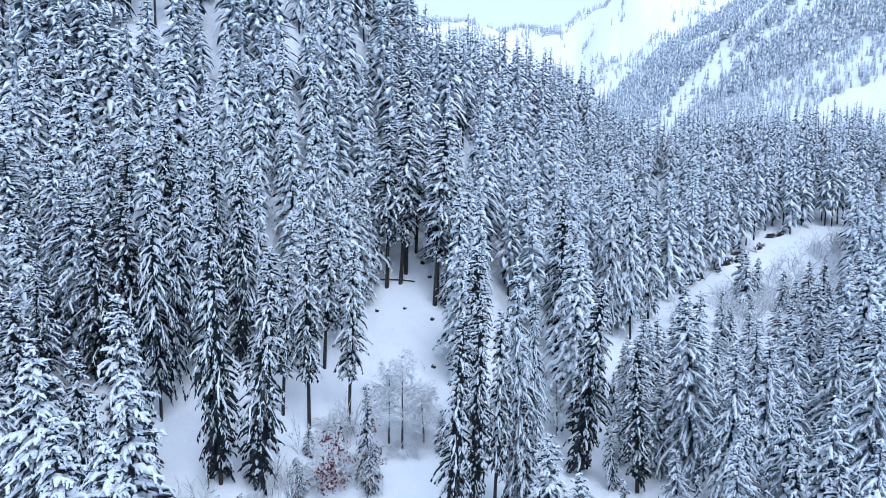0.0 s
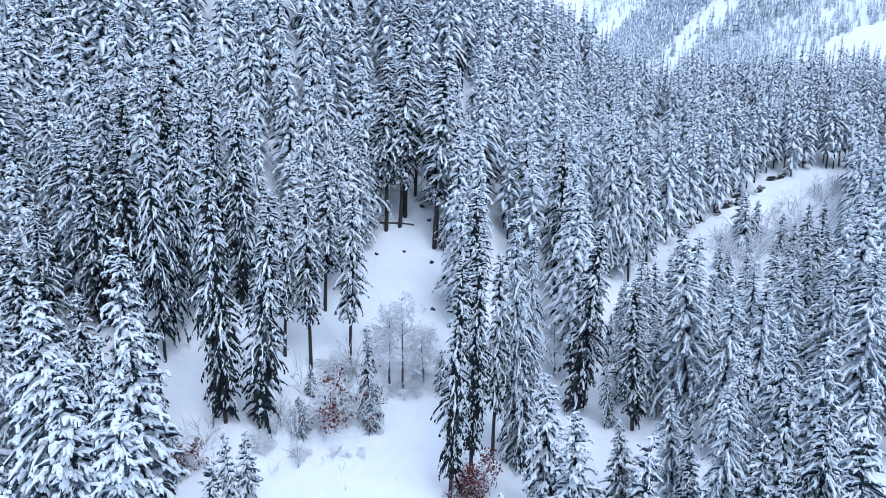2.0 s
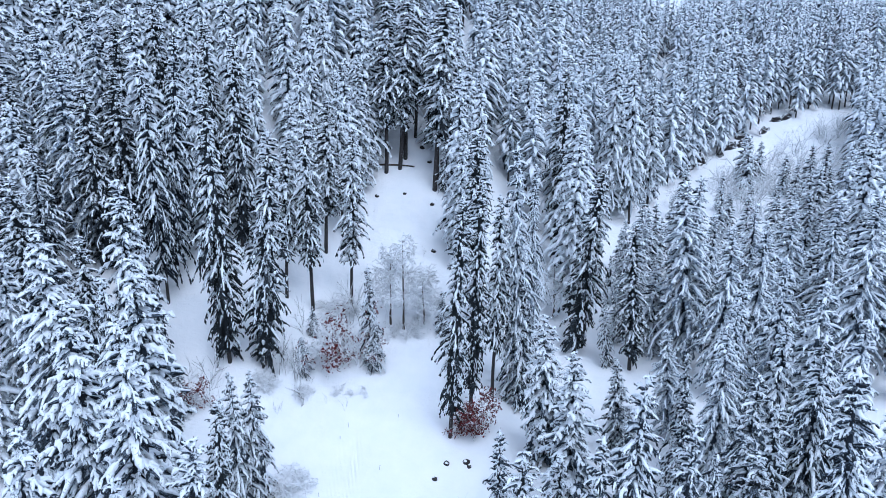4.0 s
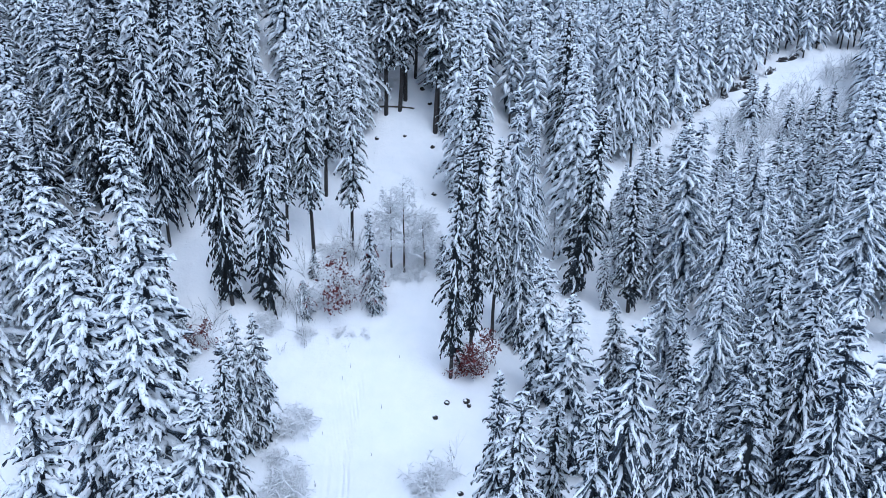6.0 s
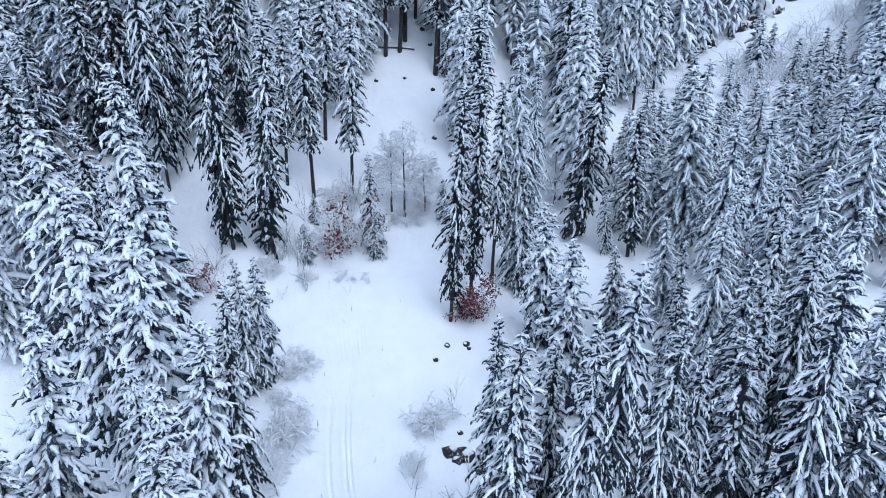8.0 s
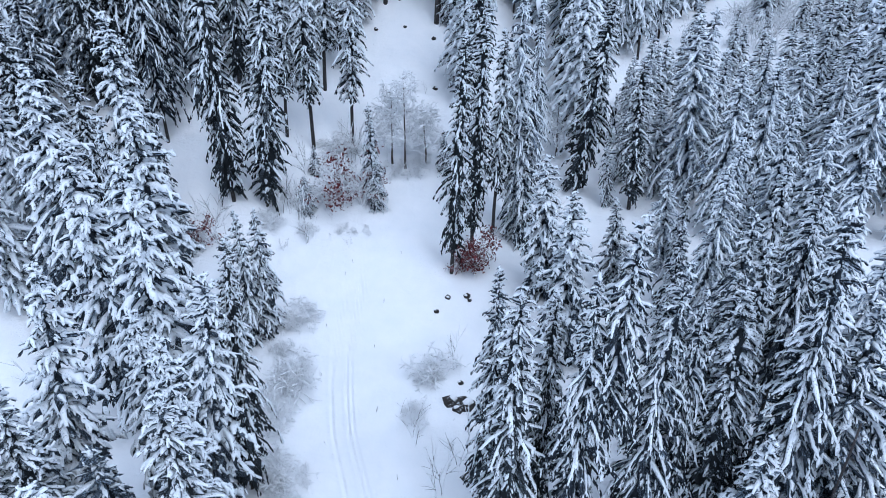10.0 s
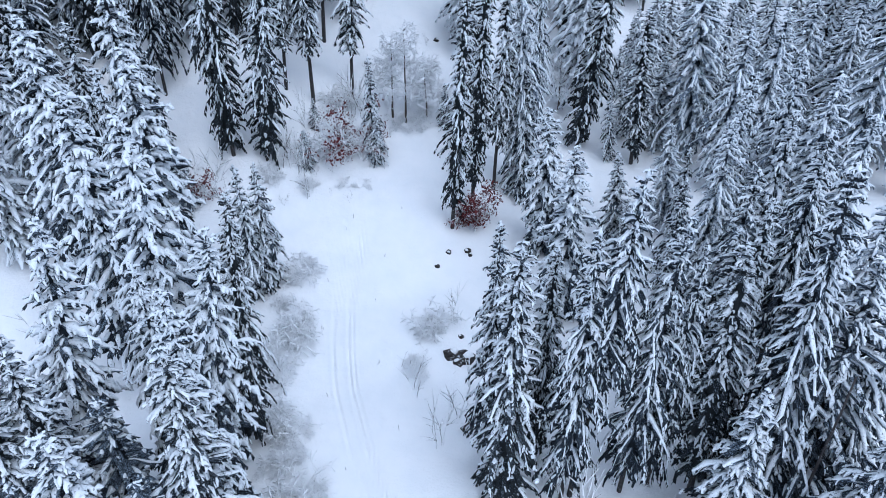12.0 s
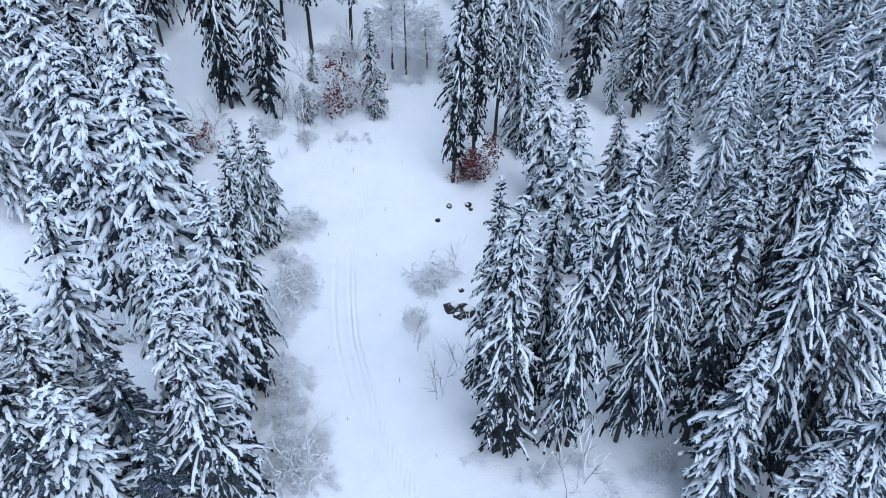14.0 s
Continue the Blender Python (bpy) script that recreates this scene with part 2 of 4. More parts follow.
def bulk_tubes(shape, centre, across, rise, wide, high, sides):
    """Many short tubes at once. centre: (n, rings, 3); across, rise: directions of their cross-section; wide, high: (n, rings)."""
    n, r = centre.shape[:2]
    a = np.arange(sides) * 2 * math.pi / sides + math.pi / sides
    p = (centre[:, :, None] + across[:, :, None] * (wide[:, :, None] * np.cos(a))[..., None] + rise[:, :, None] * (high[:, :, None] * np.sin(a))[..., None])
    b, i, j = np.meshgrid(np.arange(n), np.arange(r - 1), np.arange(sides), indexing="ij")
    o, k = b * r * sides, (j + 1) % sides
    f = np.stack([o + i * sides + j, o + i * sides + k, o + (i + 1) * sides + k, o + (i + 1) * sides + j], -1).reshape(-1, 4)
    shape.add(p.reshape(-1, 3), f)


def bulk_quads(shape, corners):
    """Many single quads at once: (n, 4, 3)."""
    shape.add(corners.reshape(-1, 3), np.arange(len(corners) * 4).reshape(-1, 4))


def spruce_shapes(seed, height, bare, radius, load, whorl, per_whorl, size, gap, thick=0.6, bald_low=0.4, taper=0.72, droop=1.0, ring_sides=4, finger_sides=3, heart=0.16, flat=False, plain=False, plump=1.0, skirt=0.5):
    """Trunk, needles and snow of a spruce. bare: height of the clear trunk; load: share of boughs with snow; size:
    length of a side spray;
    gap: room between sprays; thick: how plump the snow lies; bald_low: how much the lower boughs lack, also in place of
    shade there; plump: how wide; skirt: share of the full reach that the lowest boughs have;
    flat, plain: simpler boughs for trees far off."""
    rng = np.random.default_rng(seed)
    trunk, needles, snow = Shape(), Shape(), Shape()
    k = 7
    zs = np.linspace(-0.6, height * 0.99, k)
    girth = height * 0.0068 + 0.04
    bowed = np.cumsum(rng.normal(0, 0.05, (k, 2)), 0)
    tube(trunk, np.column_stack([bowed, zs]), girth * (1 - np.linspace(0, 1, k)) ** 0.8 + 0.02, 7)
    lobes = rng.uniform(0, 6.28, 3)
    rows, z = [], bare
    while z < height - 0.2:
        q = (z - bare) / (height - bare)
        reach = 1.12 * radius * (1 - q) ** taper * min(1.0, skirt + 1.8 * q) + 0.26
        count = max(3, int(round(per_whorl * (0.55 + 0.6 * (1 - q)))))
        start = rng.uniform(0, 6.28)
        strong = rng.uniform(0.8, 1.12)
        for i in range(count):
            turn = start + i * 6.283 / count + rng.normal(0, 0.25)
            uneven = strong * (1 + 0.12 * math.sin(turn + lobes[0] + z * 0.4) + 0.12 * math.sin(2 * turn + lobes[1] - z * 0.7))
            # snow thinned low down also stands in for shade on the lower crown
            here = load * rng.uniform(0.6, 1.25) * (1 - bald_low * (1 - q) ** 1.4)
            rows.append((z + rng.uniform(-0.5, 0.5) * whorl, turn, reach * rng.uniform(0.7, 1.15) * uneven, q, here))
        for i in range(int(count * 0.7)):          # short boughs that fill the crown inside
            rows.append((z + rng.uniform(-0.5, 0.5) * whorl, rng.uniform(0, 6.28), reach * rng.uniform(0.3, 0.6), q, load * rng.uniform(0.8, 1.2)))
        z += whorl * rng.uniform(0.7, 1.3) * (1.05 - 0.45 * q)
    z, turn, length, q, here = np.array(rows).T
    n = len(z)
    a0 = np.radians(40 * q ** 3 - 17 * droop + rng.normal(0, 8, n))
    bend = np.radians(rng.uniform(18, 48, n) * droop * (1.2 - 0.5 * q))
    length = length / np.maximum(0.42, np.cos(a0 - 0.5 * bend))
    out = np.stack([np.cos(turn), np.sin(turn), 0 * turn], 1)
    side = np.stack([-out[:, 1], out[:, 0], 0 * turn], 1)
    segs = 2 if flat or plain else 3
    m = segs + 1
    t = np.linspace(0, 1, m)
    ang = a0[:, None] - bend[:, None] * t
    step = (length / segs)[:, None]
    zero = np.zeros((n, 1))
    u = np.concatenate([zero, np.cumsum(np.cos(ang[:, :-1]) * step, 1)], 1)
    w = z[:, None] + np.concatenate([zero, np.cumsum(np.sin(ang[:, :-1]) * step, 1)], 1)
    sway = np.cumsum(rng.normal(0, 0.16, (n, m)), 1) * step
    foot = np.stack([np.interp(z, zs, bowed[:, 0]), np.interp(z, zs, bowed[:, 1]), 0 * z], 1)
    spine = foot[:, None] + out[:, None] * u[..., None] + side[:, None] * sway[..., None] + UP * w[..., None]
    tang = out[:, None] * np.cos(ang)[..., None] + UP * np.sin(ang)[..., None]
    rise = UP * np.cos(ang)[..., None] - out[:, None] * np.sin(ang)[..., None]
    across = np.broadcast_to(side[:, None], spine.shape)
    local = size * (0.45 + 0.55 * np.minimum(1.0, length / (0.7 * radius)))       # sprays shrink on short boughs
    if plain:
        # a kite of needles with a tongue of snow on it
        wd = (local * rng.uniform(0.30, 0.52, n))[:, None]
        mid, end = spine[:, 1] + (spine[:, 2] - spine[:, 1]) * 0.25, spine[:, 2]
        bulk_quads(needles, np.stack([spine[:, 0], mid + side * wd - UP * 0.6 * wd, end - UP * 0.5 * wd, mid - side * wd - UP * 0.6 * wd], 1))
        on = np.where(rng.random(n) < here)[0]
        cw, h = (side * wd)[on] * plump * rng.uniform(0.75, 1.1, (len(on), 1)), (rise[:, 1] * wd)[on] * thick
        sp = spine[on]
        mid = sp[:, 1] + (sp[:, 2] - sp[:, 1]) * rng.uniform(-0.2, 0.5, (len(on), 1))
        sv = np.stack([sp[:, 0] * 0.7 + sp[:, 1] * 0.3, mid + cw, mid - cw, mid + h, sp[:, 2]], 1)
        fan = np.array([(0, 3, 1), (0, 2, 3), (1, 3, 4), (3, 2, 4)])
        snow.add(sv.reshape(-1, 3), (np.arange(len(on))[:, None, None] * 5 + fan).reshape(-1, 3))
    else:
        # needles along the stem: a flat band and a fringe that hangs from it
        half = local[:, None] * np.interp(t, [0, 0.3, 0.7, 1], [0.2, 0.42, 0.4, 0.08])
        left, right = spine + across * half[..., None], spine - across * half[..., None]
        low = spine - UP * (half * rng.uniform(0.7, 1.9, (n, m)))[..., None]
        for e, f in ((left - 0.4 * half[..., None] * UP, right - 0.4 * half[..., None] * UP), (spine, low)):
            bulk_quads(needles, np.stack([e[:, :-1], e[:, 1:], f[:, 1:], f[:, :-1]], 2).reshape(-1, 4, 3))
        # plump, broken ridge of snow along the stem
        on = np.where(rng.random(n) < here * 1.2)[0]
        body = plump * local[on, None] * np.interp(t, [0, 0.25, 0.75, 1], [0.26, 0.34, 0.30, 0.16]) * rng.uniform(0.45, 1.45, (len(on), m))
        body *= np.where(rng.random((len(on), m)) < 0.26, 0.22, 1.0)
        tall = thick * body * rng.uniform(0.7, 1.3, body.shape)
        bulk_tubes(snow, spine[on] + rise[on] * (0.35 * tall)[..., None], across[on], rise[on], body, tall, ring_sides)
        # side sprays, left and right in turn, each with its tongue of snow
        many = np.maximum(1 if flat else 2, np.round(2 * length / gap)).astype(int)
        who = np.repeat(np.arange(n), many)
        nth = np.arange(len(who)) - np.repeat(np.cumsum(many) - many, many)
        at = np.clip(0.16 + 0.84 * (nth + 0.5) / many[who] + rng.normal(0, 0.04, len(who)), 0.05, 1.0)
        pos = at * segs
        cell = np.minimum(pos.astype(int), segs - 1)
        share = (pos - cell)[:, None]
        p = spine[who, cell] * (1 - share) + spine[who, cell + 1] * share
        tg = unit(tang[who, cell] * (1 - share) + tang[who, cell + 1] * share)
        hand = np.where(nth % 2, 1.0, -1.0) * rng.uniform(0.45, 1.2, len(who))
        way = unit(tg * rng.uniform(0.55, 1.0, (len(who), 1)) + side[who] * (hand * 0.62)[:, None] - UP * (droop * rng.uniform(0.0, 0.55, len(who)))[:, None])
        ln = local[who] * rng.uniform(0.45, 1.25, len(who)) * (1.15 - 0.4 * at)
        cross = unit(np.cross(way, UP) + 1e-6)
        top = np.cross(cross, way)
        wd = ln * rng.uniform(0.24, 0.42, len(who))
        l, c = way * ln[:, None], cross * wd[:, None]
        drop = UP * (ln * rng.uniform(0.18, 0.5, len(who)))[:, None]
        bulk_quads(needles, np.stack([p - 0.1 * l, p + 0.45 * l + 0.9 * c - 0.5 * drop, p + 1.15 * l - 0.6 * drop, p + 0.45 * l - 0.9 * c - 0.5 * drop], 1))
        if not flat:
            bulk_quads(needles, np.stack([p, p + 0.95 * l, p + 0.75 * l - 1.25 * drop, p + 0.25 * l - 1.0 * drop], 1))
        on = np.where(rng.random(len(who)) < here[who] * 0.92)[0]
        if len(on):
            tt = np.array([-0.12, 0.42, 0.98])
            sag = np.array([0.0, 0.0, 0.2])
            mid = p[on, None] + l[on, None] * tt[None, :, None] - UP * (ln[on, None] * sag)[..., None]
            fat = plump * wd[on, None] * np.array([0.5, 1.05, 0.42]) * rng.uniform(0.6, 1.4, (len(on), 3))
            lift = thick * fat * rng.uniform(0.7, 1.2, fat.shape)
            d = np.broadcast_to(top[on, None], mid.shape)
            bulk_tubes(snow, mid + d * (0.4 * lift)[..., None], np.broadcast_to(cross[on, None], mid.shape), d, fat, lift, finger_sides)
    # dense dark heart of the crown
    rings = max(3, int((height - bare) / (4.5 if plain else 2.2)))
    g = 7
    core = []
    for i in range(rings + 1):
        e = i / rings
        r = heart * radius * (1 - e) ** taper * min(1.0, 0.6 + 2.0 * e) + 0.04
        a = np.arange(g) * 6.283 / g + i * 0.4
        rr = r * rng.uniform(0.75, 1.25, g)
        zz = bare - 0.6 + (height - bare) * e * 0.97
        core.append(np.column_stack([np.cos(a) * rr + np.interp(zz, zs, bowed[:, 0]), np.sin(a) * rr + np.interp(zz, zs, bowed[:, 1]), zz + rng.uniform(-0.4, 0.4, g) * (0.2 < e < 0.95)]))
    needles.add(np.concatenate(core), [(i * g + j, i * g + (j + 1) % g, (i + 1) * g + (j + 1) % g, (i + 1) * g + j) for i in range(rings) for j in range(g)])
    # leader with a lump of snow
    tip = np.array([bowed[-1, 0], bowed[-1, 1], height])
    tube(needles, [tip - (0, 0, 0.9), tip], [0.07, 0.015], 4)
    tube(snow, [tip - (0, 0, 0.75), tip - (0, 0, 0.4), tip - (0, 0, 0.1)], [0.10, 0.17, 0.05], 5)
    return trunk, needles, snow


SPRUCES = {}


def spruce_kind(name, label, *args, coat=None, green=None, **kw):
    """A model tree with its parts; only copies of it stand in the place."""
    t, n, s = spruce_shapes(*args, **kw)
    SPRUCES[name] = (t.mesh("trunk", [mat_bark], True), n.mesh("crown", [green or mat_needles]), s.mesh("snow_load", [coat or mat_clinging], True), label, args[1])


def plant(kind, x, y, height, turn=0.0, lean=(0.0, 0.0), sink=0.0, stout=1.0, group="spruces of the forest", label=""):
    """A spruce of that kind at (x, y); lean: metres by which its top stands off its foot."""
    trunk, crown, snow, text, h0 = SPRUCES[kind]
    s = height / h0
    root = new("spruce_tree")
    root.matrix_basis = pose(x, y, float(ground(x, y)) - sink)
    # lean by turning the whole tree about its foot
    axis = Vector((-lean[1], lean[0], 0))
    tilt = Matrix.Rotation(math.atan2(axis.length, height), 4, axis.normalized()) if axis.length > 1e-3 else Matrix.Identity(4)
    root.matrix_basis = root.matrix_basis @ tilt @ pose(0, 0, 0, 0, 0, turn) @ Matrix.Diagonal((s * stout, s * stout, s, 1))
    for name, me in (("trunk", trunk), ("crown", crown), ("snow_load", snow)):
        ob = new(name, me)
        ob.parent = root
        if name != "trunk":
            tagged(ob, kind="stuff")
    return tagged(root, label or text, "tree", group)


HEAVY = "tall spruce thickly loaded with snow, standing in deep snow"
DARK = "tall dark spruce with bare lower trunk and patchy snow"
NARROW = "slender spruce with long bare trunk and snowy drooping boughs"
TALL = "tall spruce with snowy drooping boughs above a dark trunk"
SHADE = "dark shaded spruce with little snow under taller trees"
FROSTED = "blue-white spruce frosted all over with fine snow"
YOUNG = "young spruce bowed under heavy cushions of snow"
LADEN = "spruce buried under thick lumps of fresh snow"
for i in range(3):
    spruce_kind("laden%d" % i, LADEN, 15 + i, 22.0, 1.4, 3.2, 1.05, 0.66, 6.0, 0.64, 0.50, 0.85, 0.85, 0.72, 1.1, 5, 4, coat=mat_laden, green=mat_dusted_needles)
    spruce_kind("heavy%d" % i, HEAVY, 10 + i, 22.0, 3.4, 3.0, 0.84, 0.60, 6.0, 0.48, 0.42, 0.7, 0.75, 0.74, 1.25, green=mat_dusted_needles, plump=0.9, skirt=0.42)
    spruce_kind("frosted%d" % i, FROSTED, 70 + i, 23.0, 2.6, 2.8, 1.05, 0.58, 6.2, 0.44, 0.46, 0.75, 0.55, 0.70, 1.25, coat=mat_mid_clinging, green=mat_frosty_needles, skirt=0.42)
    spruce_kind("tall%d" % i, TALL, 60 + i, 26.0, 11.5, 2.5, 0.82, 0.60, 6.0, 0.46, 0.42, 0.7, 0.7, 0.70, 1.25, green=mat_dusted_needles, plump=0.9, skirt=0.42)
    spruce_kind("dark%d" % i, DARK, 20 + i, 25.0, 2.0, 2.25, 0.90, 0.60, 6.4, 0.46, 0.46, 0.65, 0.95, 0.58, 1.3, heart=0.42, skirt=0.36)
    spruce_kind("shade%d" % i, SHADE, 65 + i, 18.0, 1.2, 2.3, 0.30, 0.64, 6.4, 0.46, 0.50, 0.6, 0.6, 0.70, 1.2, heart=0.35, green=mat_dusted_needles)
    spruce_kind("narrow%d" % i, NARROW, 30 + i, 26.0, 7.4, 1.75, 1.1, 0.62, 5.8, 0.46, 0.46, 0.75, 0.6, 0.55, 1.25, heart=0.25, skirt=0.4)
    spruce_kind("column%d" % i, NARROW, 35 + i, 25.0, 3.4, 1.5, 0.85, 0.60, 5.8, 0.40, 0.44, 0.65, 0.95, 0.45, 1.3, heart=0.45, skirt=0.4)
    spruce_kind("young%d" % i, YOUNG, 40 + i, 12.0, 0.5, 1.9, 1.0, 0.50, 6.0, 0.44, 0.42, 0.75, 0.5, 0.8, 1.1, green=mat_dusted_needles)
    spruce_kind("mid%d" % i, HEAVY, 50 + i, 25.0, 2.6 + i, 3.0, 1.3, 0.74, 6.0, 0.58, 1.0, 0.9, 0.4, 0.75, 1.2, 3, 3, plump=1.55, coat=mat_mid_clinging, green=mat_mid_needles)
    spruce_kind("small%d" % i, YOUNG, 55 + i, 12.0, 0.5, 2.2, 1.25, 0.8, 6.0, 0.6, 1.8, 0.8, 0.3, 0.8, 1.1, 3, 3, plump=1.3, coat=mat_mid_clinging, green=mat_mid_needles, flat=True)
# ---- trees by stand: kind, place, height, how far the top stands off the foot, and girth of the crown ----

GLADE_EDGE = [
    ("dark1", -25.0, 74.1, 31.8, 0.1, 0.0, 0.87),
    ("dark2", -21.2, 74.0, 28.1, 2.6, 0.7, 1.06),
    ("narrow1", -17.0, 84.4, 26.3, 0.5, 0.1, 1.08),
    ("narrow2", -16.8, 94.9, 22.4, 1.3, 0.2, 1.41),
    ("narrow0", -12.3, 86.7, 24.0, 1.4, 0.2, 1.12),
    ("narrow1", -20.4, 84.9, 21.4, 1.1, 0.3, 1.25),
    ("dark0", -27.1, 90.1, 27.3, 1.0, 0.3, 0.99),
    ("heavy1", -34.4, 84.8, 31.2, 2.5, 1.0, 0.76),
    ("heavy2", -34.5, 81.4, 29.9, 0.1, 0.1, 0.72),
    ("young1", -8.8, 76.6, 12.9, -0.1, -0.0, 0.68),
    ("young2", -18.9, 54.5, 14.8, 0.2, 0.1, 0.8),
    ("young0", -17.8, 55.8, 14.0, 0.3, 0.1, 0.85),
    ("mid1", -30.9, 88.3, 26.0, 0.0, 0.0, 0.88),
    ("mid2", -24.9, 93.7, 25.0, 0.0, 0.0, 0.81),
    ("mid0", -23.1, 105.8, 27.0, 0.0, 0.0, 0.92),
    ("young1", -28.6, 66.2, 6.6, 0.6, 0.2, 1.29),
]

NEAR_LEFT = [
    ("laden1", -35.1, 57.7, 26.0, 0.0, 0.0, 1.22),
    ("laden2", -33.4, 69.2, 25.0, 0.0, 0.0, 1.02),
    ("laden0", -32.4, 70.1, 22.0, 0.0, 0.0, 0.75),
    ("laden1", -23.8, 50.4, 27.0, 0.0, 0.0, 1.01),
    ("laden2", -26.2, 45.2, 26.0, 0.0, 0.0, 1.01),
    ("laden0", -18.9, 37.4, 28.0, 0.0, 0.0, 0.9),
    ("laden1", -23.5, 29.6, 25.0, 2.0, 1.4, 0.91),
    ("laden2", -16.9, 34.7, 21.5, 2.0, 0.9, 1.02),
    ("dark1", -15.0, 37.4, 22.7, 1.2, 0.4, 0.85),
    ("heavy0", -45.6, 76.5, 24.0, 0.0, 0.0, 1.05),
    ("dark2", -35.8, 65.4, 21.0, 0.0, 0.0, 1.16),
    ("laden0", -18.1, 32.3, 21.0, 0.0, 0.0, 0.75),
    ("laden1", -14.3, 27.4, 23.0, 0.0, 0.0, 0.68),
    ("dark0", -13.3, 24.2, 22.0, 0.0, 0.0, 1.28),
    ("laden2", -19.3, 21.8, 19.0, 0.0, 0.0, 1.31),
    ("laden0", -27.7, 53.3, 24.0, 0.0, 0.0, 0.65),
]

NEAR_LEFT_BACK = [
    ("frosted1", -46.9, 87.3, 26.0, 0.0, 0.0, 1.31),
    ("frosted2", -46.4, 96.9, 26.0, 0.0, 0.0, 1.13),
    ("frosted0", -58.9, 94.1, 26.0, 0.0, 0.0, 1.5),
    ("dark1", -40.7, 88.4, 24.0, 0.0, 0.0, 1.4),
    ("frosted1", -52.0, 93.1, 26.0, 0.0, 0.0, 0.98),
    ("mid1", -41.6, 111.4, 27.0, 0.0, 0.0, 1.28),
    ("mid2", -57.4, 110.5, 27.0, 0.0, 0.0, 1.24),
    ("mid0", -56.3, 119.4, 27.0, 0.0, 0.0, 1.35),
    ("mid1", -44.2, 106.8, 26.0, 0.0, 0.0, 1.01),
    ("mid2", -49.1, 109.1, 25.0, 0.0, 0.0, 0.99),
    ("mid0", -35.2, 106.2, 26.0, 0.0, 0.0, 0.92),
    ("mid1", -34.8, 114.6, 27.0, 0.0, 0.0, 1.01),
    ("mid2", -29.5, 110.1, 26.0, 0.0, 0.0, 0.97),
    ("mid0", -26.4, 118.3, 26.0, 0.0, 0.0, 0.97),
    ("mid1", -63.5, 109.2, 26.0, 0.0, 0.0, 1.17),
    ("dark2", -31.3, 95.5, 25.0, 0.0, 0.0, 0.93),
]

HILL_TREES = [
    ("mid2", -19.6, 97.7, 25.0, 0.0, 0.0, 0.81),
    ("mid0", -19.7, 105.1, 26.0, 0.0, 0.0, 0.83),
    ("mid1", -18.9, 114.6, 25.0, 0.0, 0.0, 0.84),
    ("mid2", -17.8, 131.5, 26.0, 0.0, 0.0, 1.06),
    ("mid0", -13.2, 115.0, 27.0, 0.0, 0.0, 1.13),
    ("mid1", -21.8, 120.3, 26.0, 0.0, 0.0, 0.91),
    ("mid2", -14.9, 99.8, 24.0, 0.0, 0.0, 0.77),
    ("mid0", -63.1, 113.2, 26.0, 0.0, 0.0, 1.14),
    ("mid1", -63.0, 103.8, 25.0, 0.0, 0.0, 1.11),
    ("mid2", -52.1, 103.3, 25.0, 0.0, 0.0, 0.9),
    ("dark0", -39.2, 99.3, 25.0, 0.0, 0.0, 1.1),
    ("dark1", -43.1, 96.0, 24.0, 0.0, 0.0, 1.22),
    ("dark2", -43.4, 85.7, 24.0, 0.0, 0.0, 1.24),
    ("dark0", -53.0, 86.8, 24.0, 0.0, 0.0, 1.5),
    ("mid0", -35.7, 101.1, 26.0, 0.0, 0.0, 0.86),
    ("mid1", -29.9, 100.4, 26.0, 0.0, 0.0, 0.81),
]

GLADE_HEAD = [
    ("narrow2", -9.5, 115.0, 28.8, 0.9, 0.1, 1.39),
    ("narrow0", -7.2, 115.5, 28.4, 2.5, 0.1, 1.46),
    ("narrow1", -6.4, 118.3, 36.4, 0.6, 0.0, 1.2),
    ("narrow2", -4.8, 123.1, 24.9, 1.0, 0.0, 1.34),
    ("narrow0", -1.5, 112.0, 31.5, 2.0, 0.0, 1.45),
    ("narrow1", -0.9, 114.2, 27.2, 0.1, 0.0, 1.3),
    ("mid2", 1.5, 117.1, 27.0, 1.1, -0.0, 0.84),
    ("mid0", 2.9, 111.1, 23.0, 1.3, -0.0, 0.87),
    ("mid1", 9.3, 134.6, 25.0, 0.0, 0.0, 1.16),
    ("mid2", 15.5, 127.4, 25.0, 0.0, 0.0, 1.29),
    ("mid0", 13.1, 148.3, 26.0, 0.0, 0.0, 1.07),
    ("mid1", 26.9, 176.3, 26.0, 0.0, 0.0, 1.47),
    ("mid2", 5.7, 107.2, 24.0, 0.0, 0.0, 0.78),
    ("mid0", 26.3, 150.9, 25.0, 0.0, 0.0, 1.19),
    ("young2", 0.6, 111.9, 9.8, -0.2, 0.0, 1.03),
]

